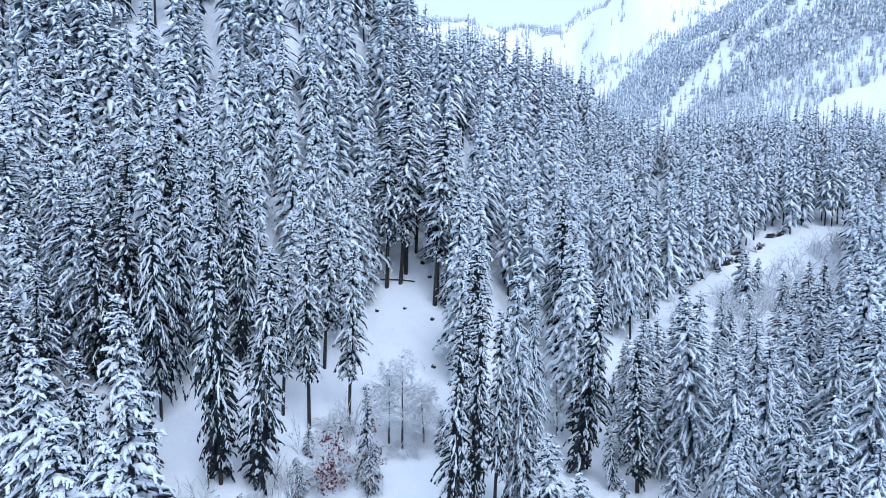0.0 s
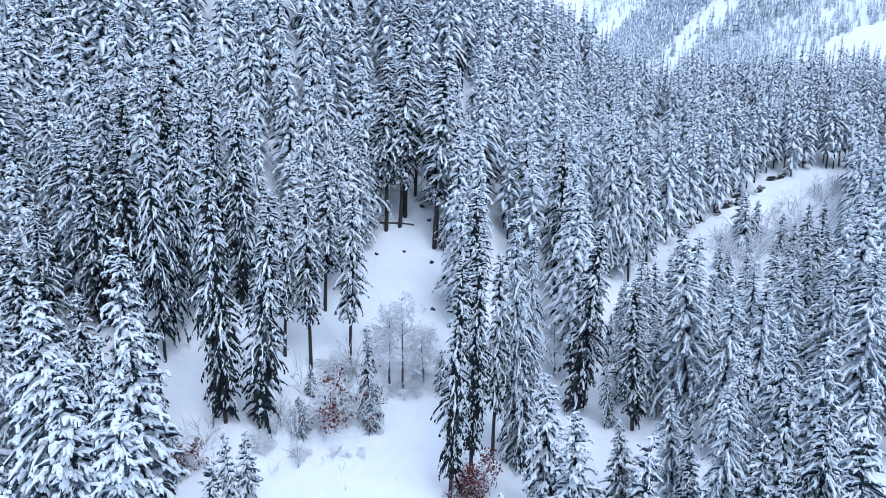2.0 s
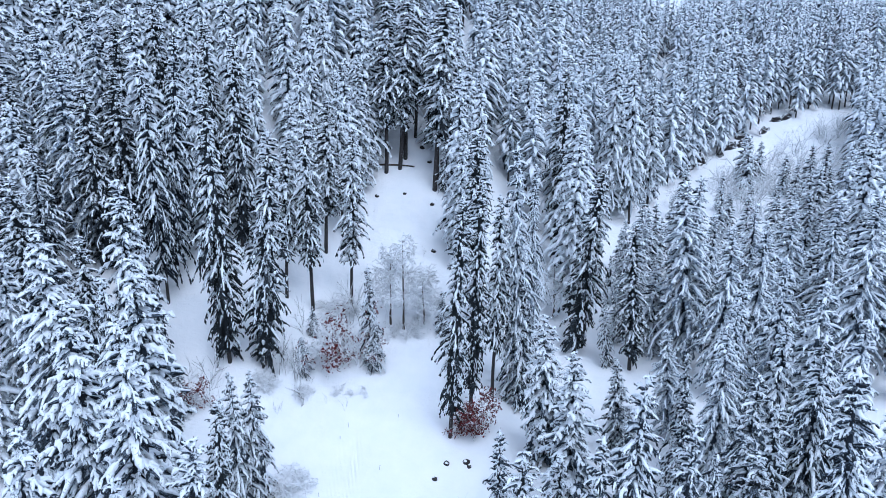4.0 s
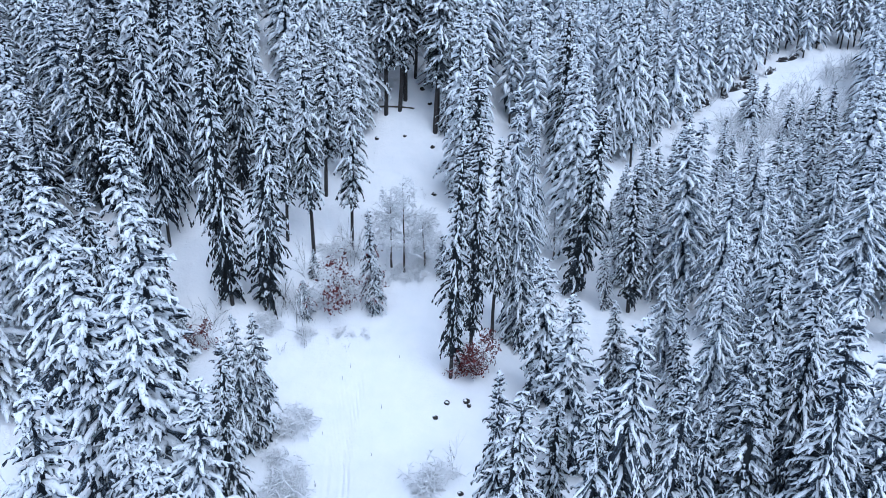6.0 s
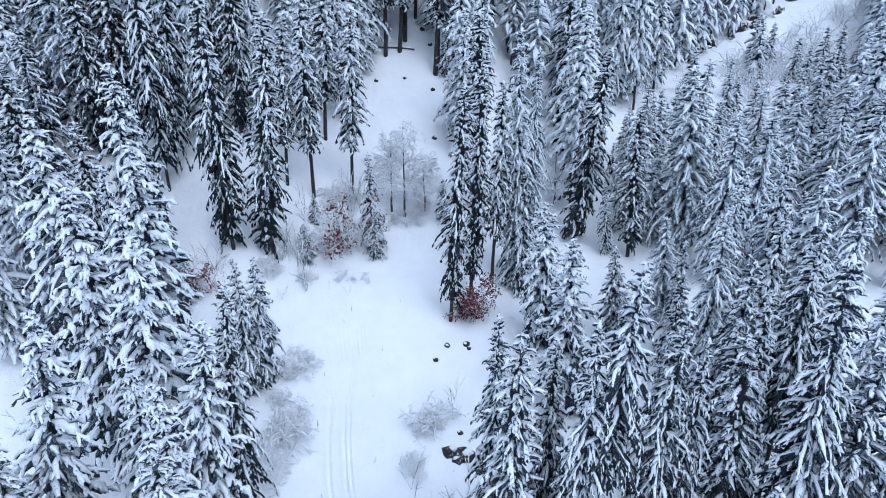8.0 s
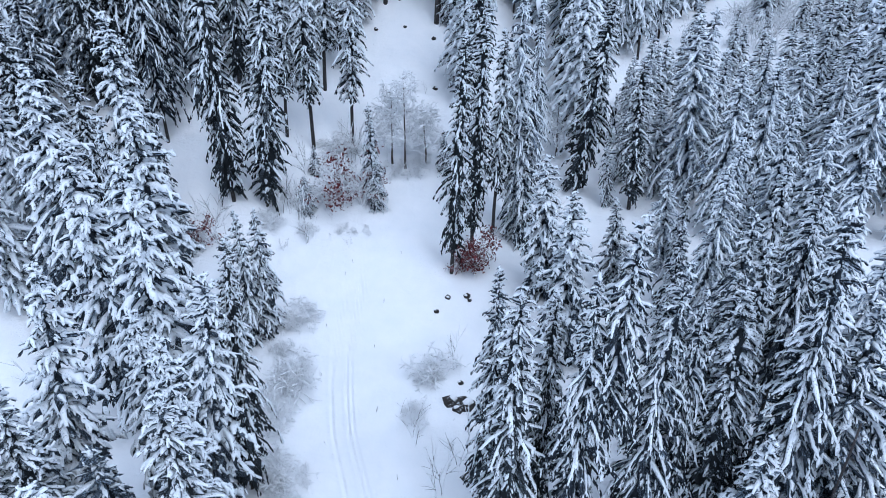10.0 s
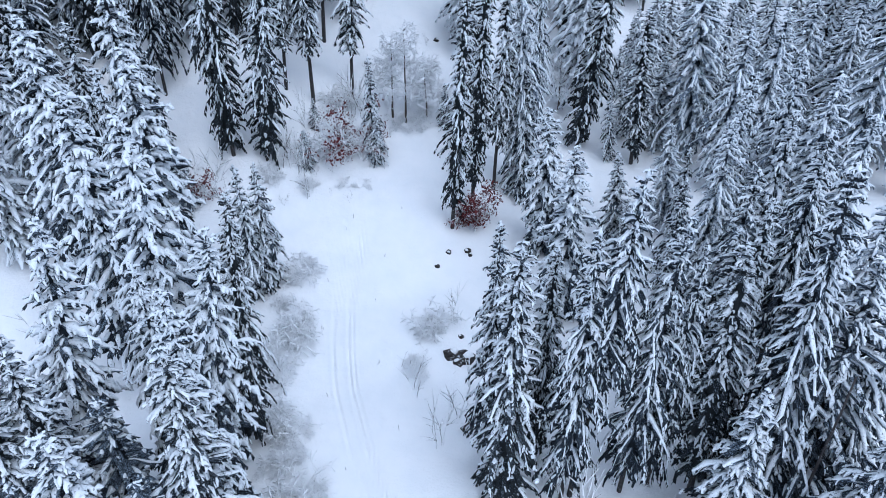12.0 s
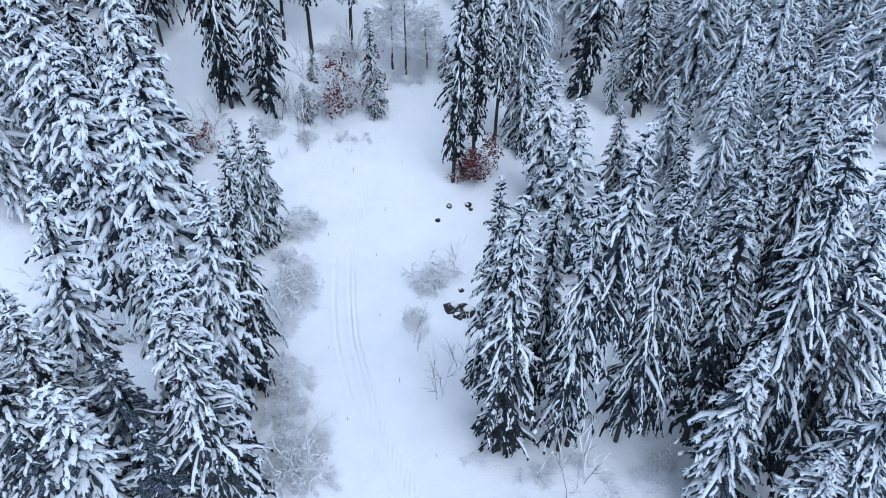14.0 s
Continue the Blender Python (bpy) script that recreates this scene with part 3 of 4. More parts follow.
RIGHT_STAND = [
    ("column1", 0.7, 66.1, 27.1, 1.3, -0.0, 0.92),
    ("column2", 3.1, 70.5, 26.9, 1.1, -0.1, 0.9),
    ("column0", 4.1, 85.5, 26.0, 0.0, 0.0, 1.42),
    ("frosted2", 8.9, 75.3, 31.1, -0.7, 0.1, 0.73),
    ("narrow2", 5.9, 74.2, 24.9, 0.5, -0.0, 0.99),
    ("frosted0", 11.7, 85.8, 25.0, 0.0, 0.0, 0.6),
    ("dark1", 20.5, 117.4, 30.5, -0.1, 0.0, 1.06),
    ("dark2", 18.0, 86.8, 26.6, 2.5, -0.6, 1.13),
    ("young0", 21.8, 83.5, 10.4, -1.0, 0.3, 0.71),
    ("mid1", 34.7, 140.3, 34.0, -0.5, 0.1, 0.83),
    ("mid2", 38.6, 139.7, 34.2, -1.2, 0.3, 0.8),
    ("mid0", 45.8, 151.8, 29.0, -0.8, 0.2, 0.96),
    ("mid1", 35.5, 172.1, 25.0, 0.0, 0.0, 1.32),
    ("mid2", 54.4, 169.5, 18.3, 0.3, -0.1, 1.22),
    ("frosted1", 31.2, 104.6, 17.1, -0.2, 0.1, 1.14),
    ("frosted2", 26.6, 94.8, 16.6, -0.7, 0.2, 1.03),
]

RIGHT_MIDDLE = [
    ("young1", 8.9, 73.9, 16.0, 0.4, -0.0, 0.89),
    ("laden1", 11.0, 64.4, 17.4, -0.9, 0.1, 1.18),
    ("laden2", 11.9, 54.6, 18.5, -0.3, 0.1, 1.21),
    ("young2", 18.9, 65.6, 11.2, -0.8, 0.2, 1.14),
    ("frosted0", 25.4, 67.9, 13.4, -1.3, 0.5, 1.5),
    ("column1", 24.5, 82.6, 20.4, -0.7, 0.2, 1.5),
    ("frosted1", 32.2, 84.6, 24.8, -1.8, 0.7, 1.42),
    ("frosted2", 33.1, 87.3, 25.0, 0.0, 0.0, 1.05),
    ("frosted0", 33.0, 76.2, 22.0, 0.0, 0.0, 1.16),
    ("frosted1", 37.5, 77.4, 22.0, 0.0, 0.0, 1.11),
    ("frosted2", 44.4, 85.2, 22.0, 0.0, 0.0, 1.22),
    ("frosted0", 49.1, 83.3, 23.0, 0.0, 0.0, 1.21),
    ("frosted1", 49.1, 76.2, 25.0, 0.0, 0.0, 1.3),
    ("frosted2", 69.6, 114.4, 24.0, 0.0, 0.0, 1.28),
    ("frosted0", 42.8, 92.7, 20.0, 0.0, 0.0, 1.1),
    ("frosted1", 36.2, 89.1, 20.0, 0.0, 0.0, 1.04),
]

NEAR_RIGHT = [
    ("heavy1", 3.4, 35.6, 22.0, 0.0, 0.0, 0.71),
    ("dark0", 4.0, 31.7, 22.9, 0.3, -0.0, 1.14),
    ("heavy2", 8.4, 31.7, 24.0, 0.0, 0.0, 0.75),
    ("tall1", 9.2, 32.1, 27.6, 1.2, -0.4, 0.86),
    ("heavy0", 12.9, 32.6, 24.2, 0.5, -0.2, 0.82),
    ("tall2", 18.8, 39.1, 23.4, 0.8, -0.4, 1.11),
    ("tall0", 23.1, 37.5, 26.8, -0.3, 0.2, 0.79),
    ("frosted2", 32.3, 54.8, 24.0, 0.0, 0.0, 1.12),
    ("heavy1", 21.3, 29.5, 28.7, -1.2, 0.8, 0.81),
    ("young0", 18.3, 27.4, 15.9, -0.1, 0.1, 1.06),
    ("heavy2", 23.6, 30.5, 23.0, 0.0, 0.0, 1.28),
    ("laden0", 21.5, 23.3, 12.0, 0.0, 0.0, 1.5),
    ("heavy0", 23.7, 23.8, 20.0, 0.0, 0.0, 1.25),
    ("column2", 18.2, 32.7, 21.8, -0.8, 0.4, 1.28),
    ("column0", 19.7, 34.4, 21.7, -1.9, 1.0, 1.16),
    ("heavy1", 26.3, 30.5, 22.0, 0.0, 0.0, 1.02),
]

NEAR_RIGHT_BACK = [
    ("laden1", 28.4, 61.5, 21.0, 0.0, 0.0, 0.86),
    ("laden2", 29.3, 54.8, 21.0, 0.0, 0.0, 0.77),
    ("heavy1", 16.7, 42.2, 21.0, 0.0, 0.0, 0.66),
    ("frosted0", 23.6, 53.1, 21.0, 0.0, 0.0, 0.98),
    ("frosted1", 25.1, 55.0, 22.0, 0.0, 0.0, 0.86),
    ("frosted2", 27.7, 46.8, 21.0, 0.0, 0.0, 0.84),
    ("frosted0", 33.0, 49.4, 23.0, 0.0, 0.0, 1.11),
    ("frosted1", 30.8, 59.0, 24.0, 0.0, 0.0, 0.84),
    ("dark1", 18.9, 34.4, 24.0, 0.0, 0.0, 0.88),
    ("young1", 23.7, 61.2, 14.0, 0.0, 0.0, 0.7),
    ("heavy2", 15.1, 33.0, 22.0, 0.0, 0.0, 0.62),
    ("dark2", 7.1, 36.0, 20.0, 0.0, 0.0, 0.82),
    ("shade1", 20.6, 31.6, 20.0, 0.0, 0.0, 0.75),
    ("frosted2", 28.1, 37.8, 23.0, 0.0, 0.0, 1.03),
]

LEFT_RIM = [
    ("dark0", -22.4, 25.9, 20.0, 0.0, 0.0, 1.5),
    ("dark1", -23.1, 23.6, 20.0, 0.0, 0.0, 1.5),
    ("laden0", -23.3, 26.5, 22.0, 0.0, 0.0, 0.89),
    ("shade1", -19.0, 26.7, 16.0, 0.0, 0.0, 1.4),
    ("shade2", -13.8, 24.3, 15.0, 0.0, 0.0, 1.21),
    ("shade0", -16.7, 17.0, 16.0, 0.0, 0.0, 1.33),
    ("shade1", -15.7, 22.1, 15.0, 0.0, 0.0, 1.39),
    ("heavy0", -50.2, 75.3, 26.0, 0.0, 0.0, 1.2),
    ("dark2", -44.7, 70.4, 24.0, 0.0, 0.0, 1.35),
    ("shade2", -15.0, 22.9, 12.0, 0.0, 0.0, 1.41),
    ("shade0", -20.5, 20.6, 17.0, 0.0, 0.0, 1.07),
]

YOUNG_TREES = [
    ("young2", -16.4, 73.7, 5.0, 0.0, 0.0, 1.5),
    ("young0", -16.2, 80.0, 4.2, -0.0, -0.0, 1.34),
    ("young1", -8.4, 75.6, 6.6, 0.2, 0.0, 1.13),
    ("young2", -30.2, 68.3, 6.3, 0.2, 0.1, 1.17),
    ("young0", -0.1, 82.6, 6.0, 0.0, 0.0, 1.17),
    ("young1", 19.1, 63.2, 7.0, 0.0, 0.0, 0.98),
]

STANDS = [GLADE_EDGE, NEAR_LEFT, NEAR_LEFT_BACK, HILL_TREES, GLADE_HEAD, RIGHT_STAND, RIGHT_MIDDLE, NEAR_RIGHT, NEAR_RIGHT_BACK, LEFT_RIM, YOUNG_TREES]
rng = np.random.default_rng(11)
planted = []
for stand in STANDS:
    for kind, x, y, height, lx, ly, stout in stand:
        plant(kind, x, y, height, rng.uniform(0, 360), (lx, ly), 0.2, stout)
        planted.append((x, y))
# ---- the forest beyond the nearest trees ----
def spruce_low(seed, height, bare, radius, load):
    parts = spruce_shapes(seed, height, bare, radius, load, 1.12, 5.0, 0.98, 3.0, 0.5, 0.1, 0.75, 1.3, heart=0.2, plain=True, plump=1.15)
    V, Q, T, QS, TS, off = [], [], [], [], [], 0
    for slot, q in enumerate(parts):
        v, quads, tris, qs, ts = q.arrays()
        V.append(v), Q.append(quads + off), T.append(tris + off), QS.append(qs + slot), TS.append(ts + slot)
        off += len(v)
    return [np.concatenate(e) for e in (V, Q, T, QS, TS)]


def grove(name, models, placed, mats):
    """One mesh of many trees. placed: model, size along x, y and z, turn, slant along x and y, place."""
    V, Q, T, QS, TS, off = [], [], [], [], [], 0
    for k, sx, sy, sz, a, tx, ty, at in placed:
        v, quads, tris, qs, ts = models[k]
        c, e = math.cos(a), math.sin(a)
        w = v @ np.array([[c, e, 0], [-e, c, 0], [0, 0, 1]]) * (sx, sy, sz)
        V.append(w + w[:, 2:3] * np.array([tx, ty, 0]) + at)
        Q.append(quads + off), T.append(tris + off), QS.append(qs), TS.append(ts)
        off += len(v)
    return fast_mesh(name, *[np.concatenate(e) for e in (V, Q, T, QS, TS)], mats)


ROAD_X, ROAD_Y = [20, 30, 50, 60, 80, 102, 112, 135], [112, 128, 155, 166, 186, 200, 204, 208]


def on_road(x, y):
    """The forest road, a snowy ramp that climbs along the valley."""
    along = float(np.interp(x, ROAD_X, ROAD_Y))
    return 16 < x < 135 and abs(y - along) < float(np.interp(x, [20, 54, 80, 100, 125], [4.0, 4.5, 4.5, 4.5, 4.0]))


def in_clearing(x, y):
    """The snowy openings where no tree stands."""
    az, d = math.degrees(math.atan2(x, y)), math.hypot(x, y)
    if -13.5 < az < 2.3 and d < 93 or -6.6 < az < 1.2 and d < 117:
        return True                                    # the glade with the track
    if 2.3 <= az < 10.8 and d < 112:
        return True                                    # open ground beside it
    if az <= -13.5 and (y < 86 or d < 90) and not (az < -29.5 and d > 60):
        return True                                    # only the stands listed above
    if az > 10.8 and d < 90:
        return True
    if abs(az + 4.8) < 0.35 and d < 150 or abs(az - 4.6) < 0.4 and d < 140:
        return True                                    # rides up the hillside
    if on_road(x, y):
        return True
    if 12.0 < az < 30.5 and x < 130 and y < float(np.interp(x, ROAD_X, ROAD_Y)):
        return True                                    # below the forest road
    return abs(az - 17.3) < 0.7 and 185 < d < 275      # opening above the road


def free(x, y, apart):
    return all((x - a) ** 2 + (y - b) ** 2 > apart ** 2 for a, b in planted)


def build_forest():
    rng = np.random.default_rng(7)
    kinds = [spruce_low(60 + i, 25, b, r, l) for i, (b, r, l) in enumerate([(3, 3.6, 1.0), (5, 3.2, 1.0), (7, 3.0, 0.95), (2, 3.7, 1.05), (4, 3.3, 1.0), (6, 3.0, 1.0)])]
    placed = []
    step = 5.3
    for gy in np.arange(100, 292, step):
        gx = np.arange(-0.72 * gy - 8, 0.72 * gy + 8, step)
        xs, ys = gx + rng.uniform(-2.3, 2.3, len(gx)), gy + rng.uniform(-2.3, 2.3, len(gx))
        for x, y, z in zip(xs, ys, ground(xs, ys)):
            k, s, a, tx, ty, skip = rng.integers(len(kinds)), rng.uniform(0.74, 1.18), rng.uniform(0, 6.28), rng.normal(0, 0.015), rng.normal(0, 0.015), rng.random() < 0.05
            d = math.hypot(x, y)
            if d < MID_END or skip or in_clearing(x, y) or z - 44 > 0.22 * d or not free(x, y, 3.2):
                continue
            placed.append((k, s, s, s, a, tx, ty, (x, y, z - 0.3)))
    me = grove("forest", kinds, placed, (mat_bark, mat_hazed_far_needles, mat_far_clinging))
    return tagged(new("forest", me), "dense snow-laden spruce forest covering the hillside", "forest", kind="stuff")


# trees of the forest edge, each a thing of its own, then the rest of the forest
MID_END = 116.0
rng = np.random.default_rng(3)
edge_trees = 0
for gy in np.arange(60, MID_END, 5.1):
    for gx in np.arange(-0.72 * gy - 6, 0.72 * gy + 6, 5.1):
        x, y = gx + rng.uniform(-2, 2), gy + rng.uniform(-2, 2)
        height, turn, k = rng.uniform(19, 29), rng.uniform(0, 360), rng.integers(3)
        d = math.hypot(x, y)
        if d > MID_END or in_clearing(x, y) or not free(x, y, 3.6) or float(ground(x, y)) - 44 > 0.2 * d:
            continue
        plant("mid%d" % k, x, y, height, turn, (rng.normal(0, 0.4), rng.normal(0, 0.4)), 0.2, rng.uniform(0.95, 1.15))
        edge_trees += 1
for _ in range(400):
    az, d = rng.uniform(13, 33), rng.uniform(88, 190)
    x, y, height, turn = d * math.sin(radians(az)), d * math.cos(radians(az)), rng.uniform(7, 15), rng.uniform(0, 360)
    if on_road(x, y) or y > float(np.interp(x, ROAD_X, ROAD_Y)) - 13 or not free(x, y, 4.5) or edge_trees > 190:
        continue
    plant("small%d" % rng.integers(3), x, y, height, turn, (0, 0), 0.2, rng.uniform(0.9, 1.2), "young spruces below the road", "young snow-covered spruce in the thicket below the road")
    planted.append((x, y))
    edge_trees += 1
build_forest()


def far_spruce(rng, rows):
    """A far spruce, jagged in outline: ragged skirts of boughs round a stem, with snow on top of them."""
    V, F, M = [], [], []
    for i in range(rows):
        q = i / rows
        z0, r = 0.04 + 0.86 * q, 0.085 * (1 - q) ** 0.8 + 0.012
        k = 5
        a0 = rng.uniform(0, 6.28)
        n = len(V)
        V.append((0, 0, z0 + 0.34 - 0.18 * q))
        for j in range(k):
            a = a0 + j * 6.283 / k
            rr = r * rng.uniform(0.7, 1.3)
            V.append((rr * math.cos(a), rr * math.sin(a), z0 - rng.uniform(0, 0.07)))
        for j in range(k):
            F.append((n, n + 1 + j, n + 1 + (j + 1) % k))
            M.append(1 if rng.random() < 0.16 else 0)
    return [np.array(V), np.zeros((0, 4), int), np.array(F), np.zeros(0, int), np.array(M)]


def build_far_trees(name, spots, low, high, rows, mats, label, seed):
    rng = np.random.default_rng(seed)
    models = [far_spruce(rng, rows) for _ in range(6)]
    models += [[v, q, f, qs, np.where(m == 0, 2, m)] for v, q, f, qs, m in models]        # rimed ones, paler for haze too
    xs, ys = np.array([p[0] for p in spots]), np.array([p[1] for p in spots])
    placed = []
    for (x, y, pale), z in zip(spots, ground(xs, ys)):
        h = rng.uniform(low, high)
        placed.append((rng.integers(6) + 6 * pale, h * rng.uniform(0.9, 1.4), h * rng.uniform(0.9, 1.4), h, 0.0, 0.0, 0.0, (x, y, z - 0.5)))
    return tagged(new(name, grove(name, models, placed, mats)), label, "forest", kind="stuff")


def slope_spots(low, high, tries, seed, tall):
    """Woods of the valley side between two distances, thinned by an avalanche strip and a clear slope; tall: how far a tree hides what lies above it."""
    rng = np.random.default_rng(seed)
    az, d, chance = rng.uniform(7, 37, tries), rng.uniform(low, high, tries), rng.random((tries, 4))
    x, y = d * np.sin(np.radians(az)), d * np.cos(np.radians(az))
    rise = np.degrees(np.arctan2(ground(x, y) - 44, d))
    clump = fractal(x, y, 60.0, 3)
    off = rise - 5.0 - (az - 20.4) * 0.77
    strip = (-0.3 - 0.7 * tall + clump < off) & (off < 0.7 + 0.8 * clump)
    strip |= (-0.2 - tall < off - 2.6 - 0.3 * (az - 24)) & (off - 2.6 - 0.3 * (az - 24) < 0.3 + clump)
    clear = (az > 23.5) & (0.4 + (az - 25) * 0.3 - tall < rise) & (rise < 1.9 + (az - 25) * 0.5 + clump)
    keep = ~((strip & (chance[:, 0] < 0.93)) | (clear & (chance[:, 1] < 0.95)) | (chance[:, 2] > 0.92 + 1.6 * clump))
    # more pale trees low on the slope: rimed wood, and haze painted in
    pale = chance[:, 3] < np.where(off > 0.5, 0.3, 0.8)
    return list(zip(x[keep], y[keep], pale[keep]))


build_far_trees("mountain_wood", slope_spots(560, 860, 17000, 17, 0.9), 9, 18, 4, (mat_hazed_slope_needles, mat_snow, mat_rimed_hazed_wood), "spruces and rimed wood, tinted blue-grey for haze, on a steep snowy mountainside", 5)
build_far_trees("slope_wood", slope_spots(330, 590, 11000, 18, 0.8), 4, 11, 4, (mat_hazed_far_needles, mat_snow, mat_rimed_hazed_wood), "rimed low spruces, paled for haze, scattered over the foot of the mountain", 8)


def ridge_spots():
    rng = np.random.default_rng(23)
    n = 13000
    az, d, chance = rng.uniform(-6, 24, n), rng.uniform(1300, 2290, n), rng.random((n, 2))
    x, y = d * np.sin(np.radians(az)), d * np.cos(np.radians(az))
    keep = (fractal(x, y, 110.0, 3) + 0.4 * fractal(x * 3, y, 60.0, 2) > 0.0) | ((d > 2180) & (chance[:, 0] < 0.12))
    return list(zip(x[keep], y[keep], chance[keep, 1] < 0.4))


build_far_trees("ridge_wood", ridge_spots(), 10, 22, 3, (mat_hazed_slope_needles, mat_snow, mat_rimed_hazed_wood), "sparse spruces below a white mountain ridge", 6)
# ---- shrubs, leafless trees, stakes, stones and logs ----
mat_twigs = frosted_material("rimed_twigs", (0.06, 0.06, 0.065), (0.86, 0.88, 0.90), 0.84, 3.5)
mat_brown_twigs = frosted_material("bare_twigs", (0.035, 0.028, 0.026), (0.7, 0.74, 0.78), 0.04, 2.5)
mat_leaves = frosted_material("withered_beech_leaves", (0.12, 0.026, 0.028), (0.75, 0.78, 0.82), 0.16, 3.0)
mat_stone = frosted_material("dark_stone", (0.03, 0.027, 0.025), (0.8, 0.83, 0.86), 0.02, 2.0)
mat_ledge = frosted_material("dark_ledge", (0.025, 0.023, 0.024), (0.8, 0.83, 0.86), 0.30, 0.8)
mat_wood = bark_material("weathered_wood", (0.03, 0.024, 0.02), (0.10, 0.08, 0.065))


def limb(shape, rng, base, way, length, radius, depth, spread, droop, ends, kids=4, snow=None, heap=0.05):
    """A forking limb; the ends of its twigs are collected in ends; snow: shape for what lies along it, heap: how thick."""
    k = 2 if depth == 0 else 4
    pts, d = [np.array(base, float)], np.array(way, float)
    for _ in range(k):
        d = d + rng.normal(0, 0.13, 3) + np.array([0, 0, -droop])
        d /= np.linalg.norm(d)
        pts.append(pts[-1] + d * length / k)
    tube(shape, pts, np.linspace(radius, radius * 0.45, k + 1), 3 if depth < 2 else 5, cap=False)
    ends.append((pts[-1], d))
    if snow is not None and depth < 2 and rng.random() < 0.8:
        r = heap * rng.uniform(0.3, 1.5, k + 1) * np.concatenate([[0.5], np.ones(k - 1), [0.5]])
        tube(snow, np.array(pts) + UP * (0.5 * heap + radius * 0.5), r, 4 if depth else 3)
    if depth == 0:
        return
    for i in range(kids):
        q = rng.uniform(0.3, 1.0)
        p = pts[0] + 0.0
        f = q * k
        a = min(int(f), k - 1)
        p = pts[a] + (pts[a + 1] - pts[a]) * (f - a)
        side = rng.normal(0, 1, 3)
        side -= side.dot(d) * d
        side /= np.linalg.norm(side)
        limb(shape, rng, p, d * (1 - spread) + side * spread, length * rng.uniform(0.4, 0.65), max(radius * 0.5, 0.018), depth - 1, spread, droop, ends, kids, snow, heap)


def snow_lump(shape, rng, p, r, slot=0):
    """A small cushion of snow, flat below."""
    k, rings = 7, []
    for z, s in ((-0.15, 0.8), (0.05, 1.0), (0.45, 0.72)):
        a = np.arange(k) * 6.283 / k
        w = r * s * rng.uniform(0.75, 1.25, k)
        rings.append(np.column_stack([np.cos(a) * w, np.sin(a) * w, np.full(k, z * r)]))
    v = np.concatenate(rings + [np.array([[0, 0, 0.68 * r]])]) + p
    f = [(i * k + j, i * k + (j + 1) % k, (i + 1) * k + (j + 1) % k, (i + 1) * k + j) for i in range(2) for j in range(k)]
    f += [(2 * k + j, 2 * k + (j + 1) % k, 3 * k) for j in range(k)]
    shape.add(v, f, slot)


def stand(name, x, y, label, category, group="", sink=0.05, turn=0.0, scale=1.0):
    root = new(name)
    root.matrix_basis = pose(x, y, float(ground(x, y)) - sink, 0, 0, turn) @ Matrix.Diagonal((scale, scale, scale, 1))
    return tagged(root, label, category, group)


def part(name, me, parent, label=""):
    ob = new(name, me)
    ob.parent = parent
    return tagged(ob, label)


def bush_meshes(seed, height, stems, kids, spread, leafy, lumps, depth=2, stem_mat=None, girth=0.0, slant=0.5, drape=0.05, cushion=1.0):
    rng = np.random.default_rng(seed)
    wood, leaf, snow, ends = Shape(), Shape(), Shape(), []
    for i in range(stems):
        a = rng.uniform(0, 6.28)
        w = (math.cos(a) * slant, math.sin(a) * slant, 1.0)
        limb(wood, rng, (math.cos(a) * 0.12, math.sin(a) * 0.12, -0.1), w, height * rng.uniform(0.6, 0.95), girth or 0.009 * height + 0.010, depth, spread, drape, ends, kids, snow if lumps else None, cushion * 0.045)
    bare = rng.uniform(0, 1, 3)
    for p, d in ends:
        full = math.sin(p[0] * 2.1 + 6 * bare[0]) + math.sin(p[2] * 1.9 + 6 * bare[1]) + math.sin(p[1] * 2.3 + 6 * bare[2]) > -0.1     # leaves hang in clusters
        if rng.random() < lumps:
            snow_lump(snow, rng, p, cushion * rng.uniform(0.06, 0.16))
        for _ in range(leafy * 2 * full):
            c = p + rng.normal(0, 0.22, 3)
            u, v = rng.normal(0, 0.07, 3), rng.normal(0, 0.07, 3)
            leaf.add([c - u, c + v, c + u, c - v], [(0, 1, 2, 3)])
    return (wood.mesh("twigs", [stem_mat or mat_twigs], True), leaf.mesh("leaves", [mat_leaves]) if leafy else None, snow.mesh("snow_load", [mat_snow], True) if snow.n else None)


def put_bush(meshes, x, y, label, category, group, scale=1.0, turn=0.0, name="shrub"):
    root = stand(name, x, y, label, category, group, 0.05, turn, scale)
    for ob_name, me in zip(("branchwork", "foliage", "snow_load"), meshes):
        if me:
            tagged(part(ob_name, me, root), kind="stuff")
    return root


SHRUBS = [bush_meshes(80 + i, 2.0, 6, 4, 0.55, 0, 0.02, drape=0.13) for i in range(4)]
SAPLINGS = [bush_meshes(90 + i, 4.6, (2, 3, 1)[i], 7, 0.3, 0, 0.03, 1, mat_brown_twigs, 0.024, 0.14) for i in range(3)]
RED = bush_meshes(97, 4.4, 8, 5, 0.40, 4, 0.06, cushion=1.0, slant=0.17)
RED_LOW = bush_meshes(98, 3.2, 7, 5, 0.42, 8, 0.02, cushion=0.45, slant=0.16)

rng = np.random.default_rng(31)
shrub_label = "leafless shrub thickly covered with rime and snow beside the track"
